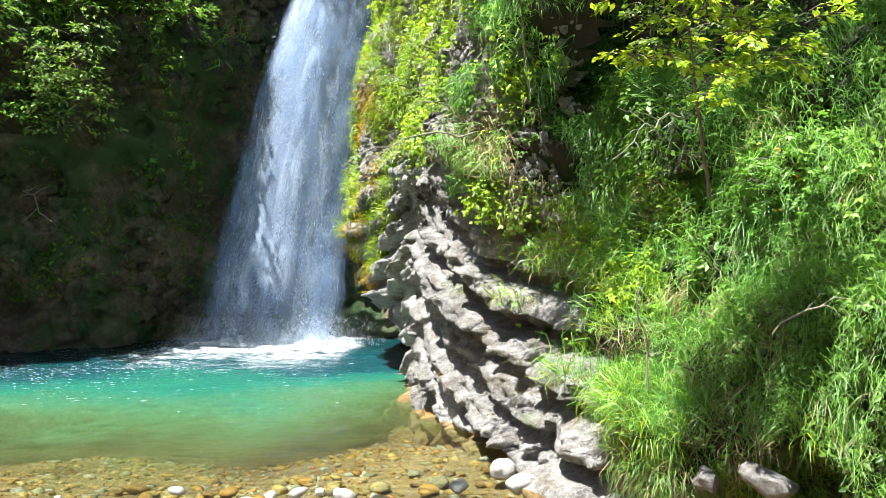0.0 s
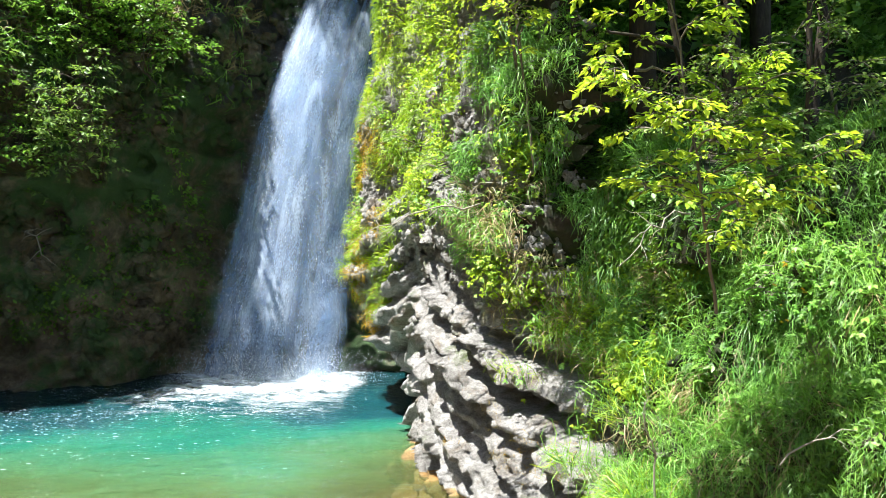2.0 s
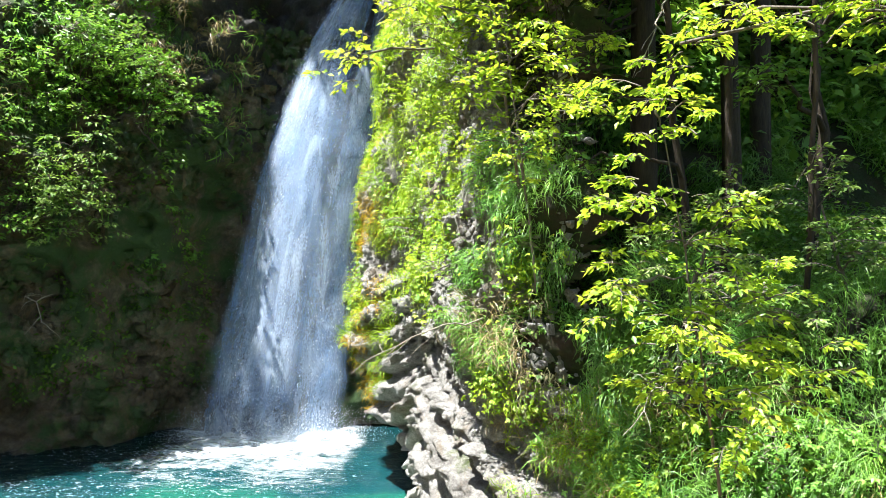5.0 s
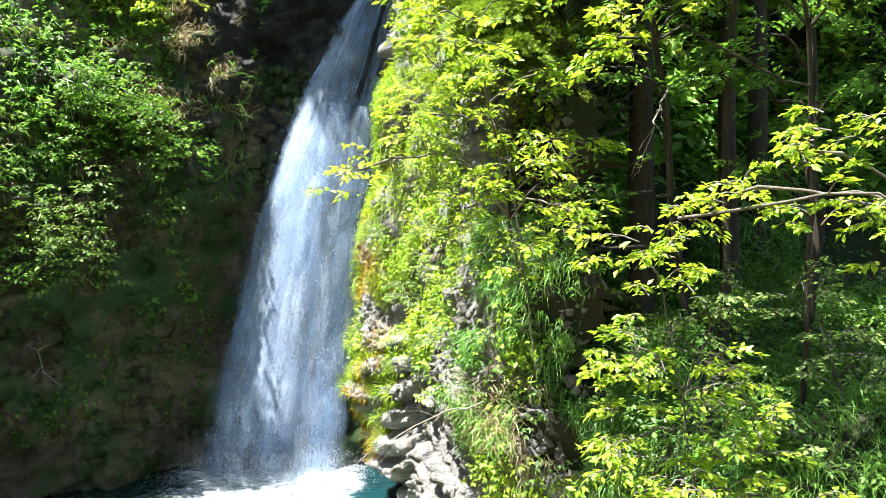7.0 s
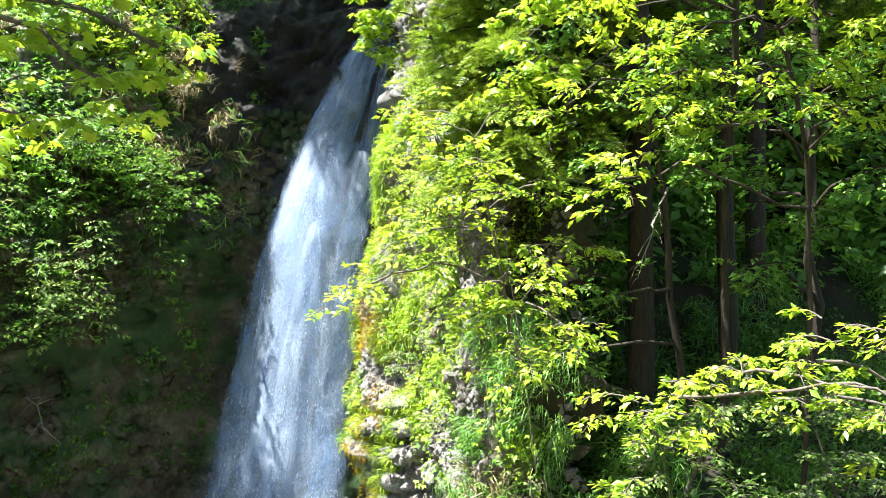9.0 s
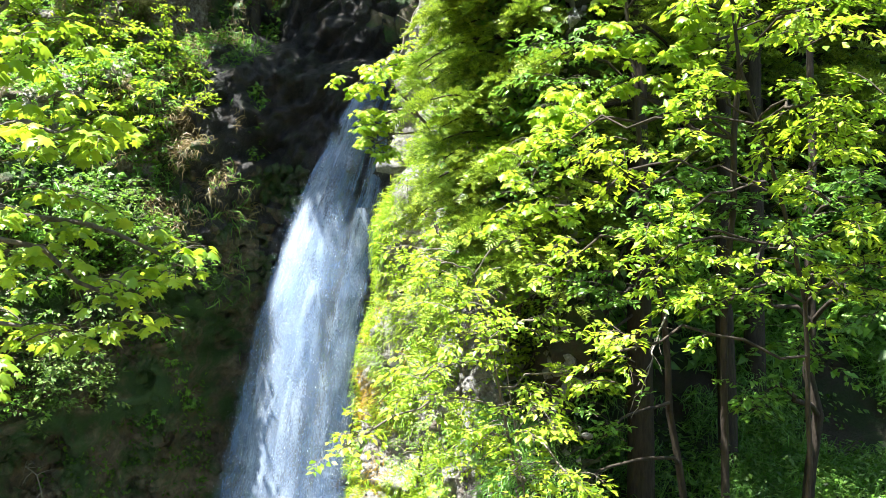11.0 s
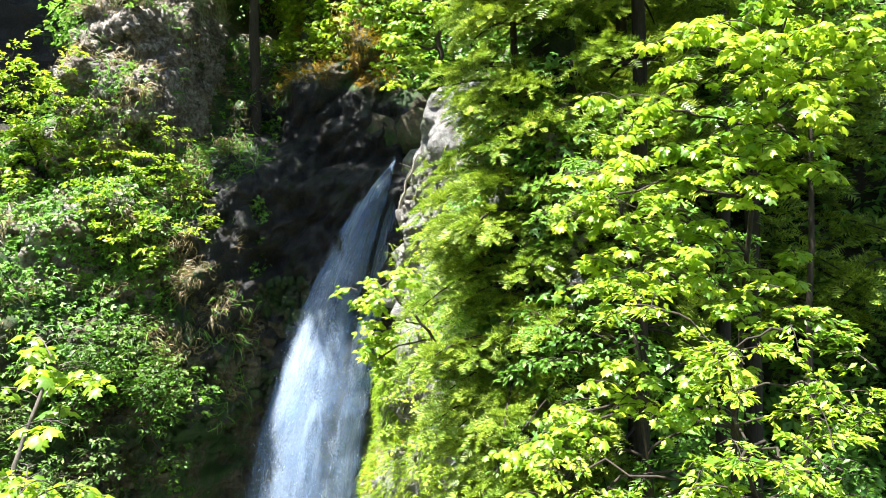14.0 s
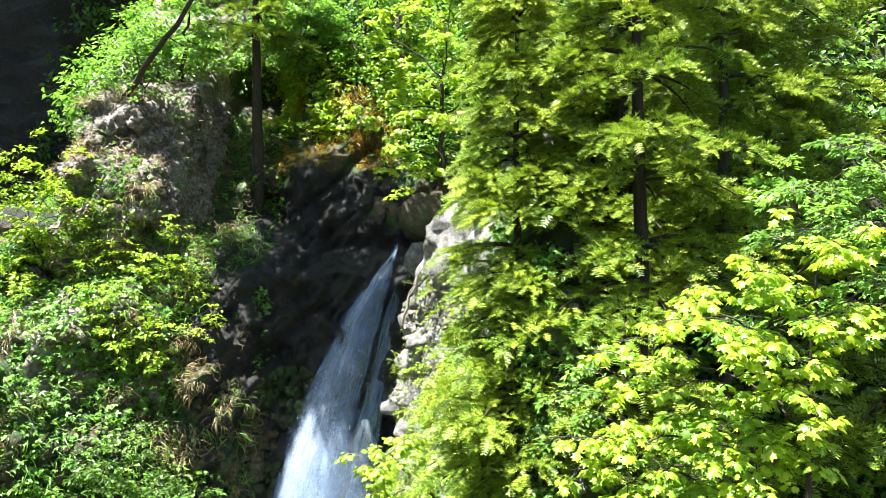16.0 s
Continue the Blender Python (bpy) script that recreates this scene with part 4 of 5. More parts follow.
tree("lip_maple", (0.3, 15.6, 11.9), [(-0.4, 15.4, 13.5, .7), (0.2, 15.5, 14.4, .9), (-0.9, 15.4, 13.9, .6), (-0.3, 15.6, 15.3, .9), (0.6, 15.8, 15.8, .9), (-0.9, 15.8, 15.6, .8), (-0.2, 16, 16.6, .9), (-1.5, 15.4, 14.6, .45), (-1.2, 15.5, 16.3, .6), (0.7, 15.6, 14.9, .6), (0.3, 15.8, 17.3, .8), (-0.7, 15.2, 14.8, .6)],
     "maple with fresh leaves at the lip of the falls", "maple tree", (DARKBARK, MAPLE_LEAF), "maple", 0.11, 420, [(0.0, 15.5, 13.2), (0, 15.6, 15.5)], 0.10, 10)
tree("left_maple", (-5.2, 3.4, 1.2), [(-2.4, 3.9, 8.4, .4), (-2.1, 4.0, 7.7, .36), (-2.4, 4.0, 7.2, .45), (-1.75, 4.3, 7.0, .25), (-2.5, 3.8, 7.9, .45), (-1.95, 4.2, 6.75, .3), (-2.5, 4.2, 6.6, .4), (-2.5, 4.3, 9.0, .35)],
     "maple branch with broad yellow-green leaves over the pool", "maple tree", (BARK, MAPLE_LEAF), "maple", 0.09, 520, [(-4.6, 3.5, 4.5), (-3.6, 3.8, 7.0), (-2.8, 3.9, 7.6)], 0.09, 10, 200)

tree("understorey_tree", (2.6, 8.2, 3.6), [(0.9, 7.6, 7.7, .4), (2.5, 7.3, 8.0, .7), (1.4, 7.3, 8.9, .7), (2.2, 7.0, 9.8, .7), (1.5, 7.4, 10.4, .6), (2.9, 7.0, 7.4, .6), (1.6, 7.2, 6.6, .45), (2.0, 7.2, 7.2, .5), (1.5, 7.0, 5.3, .4), (1.2, 7.1, 4.7, .35)],
     "broadleaf understorey tree with mid-green leaves beside the firs", "tree", (DARKBARK, LEAF), "leaf", 0.07, 700, [(2.3, 7.9, 6.0), (1.9, 7.5, 8.5), (1.7, 7.4, 10.2)], 0.045, 12)
# broadleaf tree close to the camera over the bank
tree("young_maple", (3.0, 6.4, 3.5), [(1.31, 5.0, 9.35, .4), (1.7, 4.7, 9.0, .45), (1.55, 4.1, 8.5, .35), (2.05, 4.25, 8.4, .45), (2.15, 4.6, 7.9, .45), (1.65, 4.9, 8.0, .45), (1.3, 5.5, 7.6, .42), (1.5, 5.0, 7.2, .42), (1.38, 5.1, 6.9, .38), (1.62, 4.9, 6.6, .38), (1.1, 5.1, 6.3, .36),
     (1.95, 4.8, 6.9, .42), (2.4, 4.7, 7.3, .42), (2.5, 4.9, 8.6, .4), (0.85, 5.6, 6.9, .32), (2.3, 5.0, 9.2, .4), (0.95, 5.9, 7.9, .35), (2.6, 4.8, 8.0, .42), (2.8, 5.0, 7.7, .4), (2.45, 4.7, 8.8, .4), (2.75, 4.9, 7.1, .38), (3.0, 5.2, 6.9, .36), (2.6, 5.0, 6.7, .3)],
     "young maple with layered yellow-green leaves leaning over the bank", "maple tree", (DARKBARK, MAPLE_LEAF), "leaf", 0.06, 1350, [(2.95, 6.1, 5.4), (2.75, 5.8, 6.8), (2.0, 5.1, 8.2), (1.8, 4.9, 9.0)], 0.026, 10)

# firs on the right slope
big = fir("fir_tree", (2.2, 8.6, 3.4), 15.0, 2.5, "tall fir with drooping yellow-green boughs", 0.17, 0.34, 32)
for k in range(11):      # bare drooping lower boughs
    a = np.array((2.2, 8.6, 6.3 + 0.2 * k))
    L = rng.uniform(1.1, 1.9)
    d = np.array((-math.cos(0.9 * rng.random() + 0.2), -math.sin(0.9 * rng.random() + 0.1), 0))
    p = bend(a, a + d * L - (0, 0, L * rng.uniform(0.5, 0.9)), 0.12, 8, 0.015)
    bough = mk("dead_bough", *tube(p, np.linspace(0.022, 0.005, 8), 5), DARKBARK, big, "leafless drooping bough")
    for q in np.repeat(p[2:], 2, axis=0):
        e = q + rng.normal(0, 0.10, 3) - (0, 0, rng.uniform(0.12, 0.4))
        mk("twig", *tube(bend(q, e, 0.03, 4), np.linspace(0.006, 0.002, 4), 3), DARKBARK, bough)
fir("fir_tree", (0.82, 8.9, 4.8), 10.5, 1.75, "slim fir with yellow-green boughs on the spur", 0.10, 0.20, 44, 0.16, 76)
fir("fir_tree", (3.6, 9.6, 3.5), 16.0, 2.0, "fir with a bare lower trunk in the dark hollow", 0.13, 0.55, 16)
fir("fir_tree", (1.6, 13.0, 9.0), 12.0, 2.3, "fir behind the limestone spur", 0.14, 0.1, 24, 0.22, 34)

fir("fir_tree", (3.2, 13.2, 8.0), 14.0, 2.6, "fir on the dark wooded slope", 0.16, 0.1, 24, 0.26, 34)
fir("fir_tree", (5.2, 12.4, 7.0), 15.0, 2.6, "fir on the dark wooded slope", 0.16, 0.1, 24, 0.26, 34)
fir("fir_tree", (7.4, 12.0, 6.0), 16.0, 2.8, "fir on the dark wooded slope", 0.16, 0.1, 18, 0.30, 24)
fir("fir_tree", (4.4, 10.6, 4.6), 16.5, 2.4, "fir with dark boughs over the hollow", 0.15, 0.42, 22, 0.24, 36)
tree("hornbeam", (4.0, 8.3, 3.5), [(3.2, 7.5, 7.0, .7), (3.9, 7.2, 7.5, .7), (4.2, 7.1, 6.6, .7), (3.4, 7.8, 11.2, .8), (4.5, 7.3, 11.6, .9), (2.6, 7.6, 6.6, .5), (3.9, 7.6, 12.3, .9), (3.5, 7.2, 6.0, .5), (2.6, 7.4, 7.7, .5), (3.0, 7.2, 5.6, .4)],
     "slender hornbeam with dense green leaves", "tree", (DARKBARK, LEAF), "leaf", 0.085, 800, [(3.9, 8, 7), (3.8, 7.7, 11)], 0.07, 14)
tree("layered_tree", (5.0, 6.8, 3.6), [(3.2, 6.3, 12.4, .5), (3.6, 6.2, 12.1, .5), (2.95, 6.5, 12.0, .4), (3.5, 6.3, 12.8, .4), (3.9, 6.2, 12.5, .5), (3.7, 6.2, 11.6, .5)],
     "tree with pale green leaves in flat layers", "tree", (BARK, LEAF), "leaf", 0.07, 900, [(4.8, 6.7, 8), (4.2, 6.4, 12)], 0.08, 14, flat=0.1)
for base, cl in [((0.5, 9.6, 4.4), [(0.6, 8.8, 5.6, .5), (0.0, 9.8, 5.6, .4)]), ((0.5, 10.6, 5.6), [(0.1, 10, 6.3, .5), (0.5, 9.4, 7.2, .65), (-.1, 10.8, 7.4, .5)]),
                 ((0.5, 10.8, 7.6), [(0.7, 9.2, 8.4, .6), (0.1, 10.3, 8.6, .5), (0.3, 9.9, 9.6, .6), (-.2, 11.2, 9.8, .5)]), ((-0.5, 13.4, 6.2), [(-.9, 12.6, 6.6, .4), (-.7, 12.8, 7.4, .45), (-.6, 12.6, 8.2, .45)]),
                 ((0.9, 7.8, 3.5), [(0.8, 7.0, 5.5, .4), (0.7, 7.1, 4.8, .35), (0.5, 7.3, 6.2, .4)])]:
    tree("spur_shrub", base, cl, "yellow-green shrub rooted in the limestone spur", "shrub", (BARK, MAPLE_LEAF), "leaf", 0.062, 1000, r=0.016, twigs=12, flat=1.0, group="shrubs on the spur")

for base, cl in [((2.7, 6.2, 3.2), [(2.6, 5.6, 3.4, .4), (2.9, 5.6, 2.9, .4), (2.3, 5.9, 3.7, .4)]), ((3.3, 6.2, 3.4), [(3.2, 5.9, 3.9, .45), (3.5, 5.8, 3.4, .45), (3.0, 6.2, 4.4, .4)]), ((2.2, 7.0, 3.5), [(1.9, 6.7, 4.0, .4), (2.4, 6.7, 4.3, .4)])]:
    tree("bank_shrub", base, cl, "grey-green shrub on top of the grassy bank", "shrub", (BARK, GREYLEAF), "leaf", 0.05, 1700, r=0.02, twigs=14, group="shrubs on the bank")

broom = tree("broom_bush", (2.7, 5.7, 2.2), [(2.45, 5.3, 2.45, .3), (2.7, 5.3, 2.6, .32), (2.25, 5.35, 2.4, .25), (2.6, 5.2, 2.25, .28), (2.9, 5.3, 2.4, .28)],
             "dense bright green broom with a few yellow flowers on the bank", "shrub", (BARK, GRASS), "tri", 0.036, 3200, r=0.02, twigs=16, flat=1.0)
pos = np.stack([rng.uniform(2.15, 3.0, 46), rng.uniform(5.0, 5.25, 46), rng.uniform(2.2, 2.8, 46)], -1)
tagged(mk("flowers", *leaves_at(pos, 0.03, "tri"), ORANGEMOSS, broom, "small yellow flowers"), kind="stuff")

for base, cl in [((0.4, 8.8, 2.7), [(0.35, 8.2, 3.0, .3), (0.75, 8.0, 3.15, .35), (0.5, 8.1, 2.7, .25)]), ((0.0, 9.6, 3.4), [(-0.1, 9.0, 3.7, .3), (0.3, 8.9, 3.9, .3)]), ((-0.4, 11.0, 3.8), [(-0.6, 10.4, 4.2, .35), (-0.3, 10.3, 4.5, .3)])]:
    tree("ledge_shrub", base, cl, "grey-green shrub on a ledge of the limestone", "shrub", (BARK, GREYLEAF), "leaf", 0.05, 1500, r=0.018, twigs=14, group="shrubs on the spur")

# shrubs on the left wall
SHRUB = "leafy shrub rooted in the damp rock wall"
for base, cl, mats, k, s, n in [
        ((-6.6, 15.2, 3.6), [(-6.5, 13.7, 5.3, .55), (-7.0, 13.9, 4.6, .7), (-6.3, 14.2, 4.7, .4), (-6.6, 14.0, 5.9, .5), (-7.6, 14.3, 5.4, .7)], GREYLEAF, "leaf", 0.10, 560),
        ((-8.2, 15.8, 5.2), [(-8.3, 14.6, 5.8, .8), (-8.4, 14.8, 6.6, .8), (-7.6, 15.0, 6.8, .7), (-8.6, 14.4, 4.8, .6)], DARKLEAF, "leaf", 0.10, 620),
        ((-5.9, 15.8, 7.2), [(-5.9, 15.0, 7.9, .5), (-6.5, 15.0, 8.0, .45), (-5.5, 15.4, 7.2, .35)], GREYLEAF, "leaf", 0.10, 560),
        ((-6.4, 16.6, 8.6), [(-5.8, 15.6, 10.2, .6), (-6.6, 15.7, 10.2, .6), (-6.9, 15.8, 10.8, .7), (-5.2, 16.2, 10.3, .45)], MAPLE_LEAF, "leaf", 0.10, 620),
        ((-8.4, 17.2, 9.5), [(-8.4, 16.4, 12.4, .8), (-7.7, 16.6, 11.2, .9), (-8.8, 16.4, 11.0, .9), (-8.2, 16.4, 10.2, .8), (-9.2, 16.3, 11.9, .8), (-7.4, 16.9, 12.0, .6), (-8.5, 16.3, 13.2, .7), (-9.2, 16.2, 13.5, .7), (-7.9, 16.6, 12.8, .5), (-9.0, 16.2, 12.7, .7)], MAPLE_LEAF, "leaf", 0.11, 620),
        ((-6.9, 17.6, 9.8), [(-6.2, 16.4, 11.6, .6), (-6.9, 16.5, 11.3, .6), (-5.6, 16.8, 11.0, .5), (-7.4, 16.4, 12.1, .6), (-6.0, 16.7, 12.3, .4)], MAPLE_LEAF, "leaf", 0.095, 700),
        ((-7.2, 18.6, 15.3), [(-7.6, 18.0, 16.1, .5), (-6.8, 18.0, 16.0, .45), (-8.1, 18.2, 15.5, .4), (-7.1, 17.8, 15.6, .3), (-7.4, 18.2, 16.8, .5)], LEAF, "leaf", 0.11, 520),
        ((-4.9, 18.6, 10.6), [(-5.2, 18.2, 11.4, .4), (-5.3, 18.0, 10.7, .5), (-5.1, 18.3, 12.2, .3)], LEAF, "leaf", 0.12, 500)]:
    tree("shrub", base, cl, SHRUB, "shrub", (DARKBARK, mats), k, s, n, r=0.04, twigs=16, flat=1.2, group="shrubs on the left wall")

pos_s, nor_s = scatter(LEFT, 11, lambda p: (p[..., 0] > -9.6) * (p[..., 0] < -5.4) * (p[..., 2] > 4.3) * (p[..., 2] < 11.8) * np.where(p[..., 2] < 7.0, 3.5, 0.25))
for k, (q, d) in enumerate(zip(pos_s, face_out(nor_s, np.array((0.3, -1, 0.2))))):
    out_ = unit(d + np.array((0, -0.6, 0.7)))
    cl = [tuple(q + out_ * rng.uniform(0.4, 0.9) + rng.normal(0, 0.35, 3)) + (rng.uniform(0.35, 0.6),) for _ in range(4)]
    tree("shrub", tuple(q), cl, SHRUB, "shrub", (DARKBARK, MAPLE_LEAF if q[2] > 7.8 and k % 3 else (LEAF, DARKLEAF, GREYLEAF)[k % 3]), "leaf", 0.095, 620, r=0.03, twigs=16, flat=1.2, group="shrubs on the left wall")

# trees on top of the left cliff; the third is added only for shade
for base, cl in [((-7.2, 20.5, 15.4), [(-7.5, 20, 17.6, .9), (-6.4, 20, 17.4, .8), (-8.3, 20, 16.6, .5), (-6.6, 20, 18.4, 1)]), ((-3.0, 22.5, 16.6), [(-3, 21.5, 18.3, 1.1), (-2, 21.5, 17.7, 1), (-4, 21.6, 17.8, 1), (-1.6, 21, 19, 1)]),
                 # unseen wide crown above the view, added to shade gully and falls
                 ((-8.4, 18.6, 14.8), [(-6.6, 16.6, 20, 1.3), (-5.2, 16.8, 20.4, 1.4), (-4.0, 16.6, 20.8, 1.3), (-5.6, 15.8, 21, 1.3), (-4.6, 17.8, 21, 1.3), (-3.2, 17.2, 21.4, 1.2), (-6.2, 17.8, 20.6, 1.2), (-4.8, 15.4, 21.2, 1.1), (-5.0, 15.6, 19.0, 1.1), (-3.8, 15.8, 19.2, 1.1), (-6.2, 15.8, 19.0, 1.1), (-4.4, 16.6, 19.2, 1.1), (-2.8, 16.4, 19.8, 1.1), (-4.5, 16.2, 18.4, 1), (-3.4, 16.0, 18.5, 1), (-5.4, 16.0, 18.4, 1), (-2.6, 15.6, 18.7, 1), (-6.2, 16.4, 18.5, .9), (-3.9, 15.2, 18.7, 1)]),
                 ((1.0, 20.0, 14.0), [(0.4, 19, 16.6, 1.1), (1.6, 19, 17.5, 1.2), (1.0, 19, 18.6, 1.2), (2.5, 18.5, 16.8, 1.1)])]:
    tree("cliff_top_tree", base, cl, "leafy tree on the cliff top, in a group with one unseen shading crown", "tree", (DARKBARK, LEAF), "leaf", 0.13, 620, r=0.09, twigs=16, group="trees on the cliff top")
fir("fir_tree", (-5.0, 20.6, 12.2), 12.0, 2.2, "fir with a pale trunk on top of the rock wall", 0.18, 0.45, 14, 0.30, 24)

# grass and ivy on the bank


def bank_cover(p):
    """How far plants cover the wall: bare beds low down, green above."""
    edge = np.interp(p[..., 1], (5.25, *EDGE_Y[1:]), (0.0, *EDGE_Z[1:])) - 0.1 + 0.14 * smooth(7.8, 7.2, p[..., 1])
    rock = smooth(0.25, -0.25, p[..., 2] - edge + 0.5 * fbm(p, 0.7, 3))
    solid = 1 - (p[..., 2] > 3.3) * (p[..., 1] > 5.8) * (p[..., 0] > -0.05 + np.minimum(1.3, np.interp(p[..., 1], BASE_Y, BASE_X) + np.interp(p[..., 2], FRONT_Z, FRONT_X) + 0.35))
    return solid * (p[..., 1] > 2.5) * (p[..., 1] < 18) * (p[..., 2] > 0.05) * (p[..., 2] < 13) * (1 - rock)


def spur_bare(p):
    """1 where plants grow on the spur, 0 on its bare broken patches."""
    bare = smooth(6.9, 7.6, p[..., 1]) * (p[..., 0] < 1.5)
    return 1 - bare * smooth(0.34, 0.08, fbm(p * (1, 1, 0.6) + 63, 0.9, 3))


def near_bank(p):
    return spur_bare(p) * bank_cover(p) * (p[..., 1] < 7.6) * (p[..., 1] > 3.5) * (p[..., 2] < 4.0) * (0.3 + smooth(-0.25, 0.2, fbm(p + 3, 0.7, 3)))


def blades(P, count, weight, length, mat, name, label, down=0.35):
    pos, n = scatter(P, count, weight)
    n = face_out(n, np.array((-0.5, -1.0, 0.3)))
    up = unit(np.stack([n[:, 0] * 0.7, n[:, 1] * 0.7, np.full(len(n), 1.0 - down)], -1) + rng.normal(0, 0.22, pos.shape))
    out_w = unit(n + rng.normal(0, 0.35, pos.shape) - (0, 0, down))
    turn = frames_of(up, out_w)
    s = length * rng.uniform(0.5, 1.3, len(pos)) * np.clip(pos[:, 1] / 6.5, 0.65, 1)
    wide = np.clip(pos[:, 1] / 4.5, 1.1, 3.0)
    V, F = batch(BLADE_V, BLADE_F, turn, pos, np.stack([s * wide, s, s], 1))
    return tagged(mk(name, V, F, mat), label, "grass", kind="stuff")


blades(RIGHT, 62000, near_bank, 0.27, GRASS, "hanging_grass", "long bright green grass hanging from the bank")
blades(RIGHT, 6500, lambda p: bank_cover(p) * (p[..., 1] > 6.6) * (p[..., 1] < 8.6) * (p[..., 2] > 2.6) * (p[..., 2] < 5.2) * smooth(-0.1, 0.3, fbm(p + 23, 0.6, 3)), 0.22, GRASS, "overhang_grass", "long green grass hanging under the spur's overhang", 1.0)
blades(RIGHT, 2200, lambda p: bank_cover(p) * (p[..., 1] > 6.2) * (p[..., 1] < 8.4) * (p[..., 2] > 0.6) * (p[..., 2] < 2.4) * smooth(0.05, 0.3, fbm(p + 24, 0.5, 3)), 0.22, MOSS, "ledge_grass", "tufts of yellow-green grass on the limestone ledges", 0.5)
blades(RIGHT, 2600, lambda p: bank_cover(p) * (p[..., 1] > 4.2) * (p[..., 1] < 6.6) * (p[..., 2] > 0.3) * (p[..., 2] < 2.4) * smooth(0.0, 0.3, fbm(p + 26, 0.5, 3)), 0.30, DRYGRASS, "dry_grass", "pale dry stems hanging straight down among the grass", 1.5)
blades(RIGHT, 1700, lambda p: bank_cover(p) * (p[..., 1] > 4.1) * (p[..., 1] < 5.8) * (p[..., 2] > 0.1) * (p[..., 2] < 0.95) * smooth(-0.1, 0.2, fbm(p + 28, 0.4, 3)), 0.26, MOSS, "foot_grass", "yellow-green grass tufts at the foot of the bank", 0.5)
blades(HILL, 14000, lambda p: (p[..., 0] > 1.6) * (p[..., 0] < 8) * (p[..., 2] > 2.7) * (p[..., 2] < 6.5) * smooth(-0.15, 0.2, fbm(p + 29, 0.8, 3)), 0.32, GRASS, "slope_grass", "shaded green grass on the slope behind the bank", 0.6)
blades(RIGHT, 3600, lambda p: bank_cover(p) * (smooth(0.25, 0.45, fbm(p + 31, 0.8, 3)) * 0.4 + (p[..., 1] > 6.6) * (p[..., 2] > 1.5) * smooth(-0.1, 0.2, fbm(p + 35, 0.5, 3))) * (p[..., 1] < 8.4) * (p[..., 2] < 3.4), 0.26, DRYGRASS, "dry_grass", "dry straw-coloured grass stems on the bank", 0.8)
blades(RIGHT, 12000, lambda p: spur_bare(p) * bank_cover(p) * (p[..., 1] > 9.2) * smooth(10.5, 8.0, p[..., 2]) * smooth(0.0, 0.25, fbm(p + 3, 0.8, 3) + 0.2 * smooth(11, 13.5, p[..., 1])), 0.22, MOSS, "moss_grass", "yellow-green mossy grass on the spur", 0.7)


blades(RIGHT, 5000, lambda p: (p[..., 1] > 12.2) * (p[..., 1] < 15.5) * (p[..., 2] > 1.2) * (p[..., 2] < 6.5) * smooth(0.0, 0.25, fbm(p + 41, 0.7, 3)), 0.16, ORANGEMOSS, "orange_moss", "orange-yellow wet moss on the spur beside the falls", 0.9)
blades(RIGHT, 13000, lambda p: (p[..., 1] > 11.5) * (p[..., 1] < 16.5) * (p[..., 2] > 1.6) * (0.15 + smooth(9.0, 6.5, p[..., 2])) * (p[..., 2] < 11.5) * smooth(-0.12, 0.2, fbm(p + 47, 0.6, 3)), 0.18, MOSS, "bright_moss", "bright yellow-green wet moss beside the falls", 0.9)
blades(RIGHT, 900, lambda p: (p[..., 1] > 5.4) * (p[..., 1] < 8.6) * (p[..., 2] > 0.5) * (p[..., 2] < 1.5) * smooth(0.15, 0.35, fbm(p + 43, 0.4, 3)), 0.09, ORANGEMOSS, "orange_moss", "orange moss on the limestone ledges", 0.5)


def leafy(P, count, weight, size, mat, kind, name, label, off=0.12, towards=(-0.5, -1, 0.3)):
    pos, n = scatter(P, count, weight)
    n = face_out(n, np.array(towards))
    pos = pos + n * rng.random((len(pos), 1)) * off
    V, F = leaves_at(pos, size, kind, lean=n * 0.8)
    return tagged(mk(name, V, F, mat), label, "plants", kind="stuff")


def chips(P, count, weight, size, mat, name, label, towards=(-0.5, -1, 0.3), wall=None):
    """Broken stone chips bedded in a rock face; with wall, the lowest 300 near the pool are stones of their own."""
    pos, n = scatter(P, count, weight)
    n = face_out(n, np.array(towards))
    turn = frames_of(n + rng.normal(0, 0.5, pos.shape), rng.normal(0, 1, pos.shape))
    s = size * rng.uniform(0.35, 1.0, (len(pos), 1)) ** 1.6 * rng.uniform(0.55, 1.5, (len(pos), 3))
    rest = np.ones(len(pos), bool)
    if wall:
        rest[np.argsort(pos[:, 1] + pos[:, 2])[:300]] = False
        one = None
        for q, r, k in zip(pos[~rest], turn[~rest], s[~rest]):
            one = one or mk("stone", CHIP_V, CHIP_F, mat, wall)
            ob = one if not one.get("set") else new("stone", one.data)
            one["set"] = 1
            ob.parent = wall
            ob.matrix_basis = Matrix.Translation(q) @ Matrix(r.tolist()).to_4x4() @ Matrix.Diagonal((*k, 1))
    return tagged(mk(name, *batch(CHIP_V, CHIP_F, turn[rest], pos[rest], s[rest]), mat), label, "stones", kind="stuff")


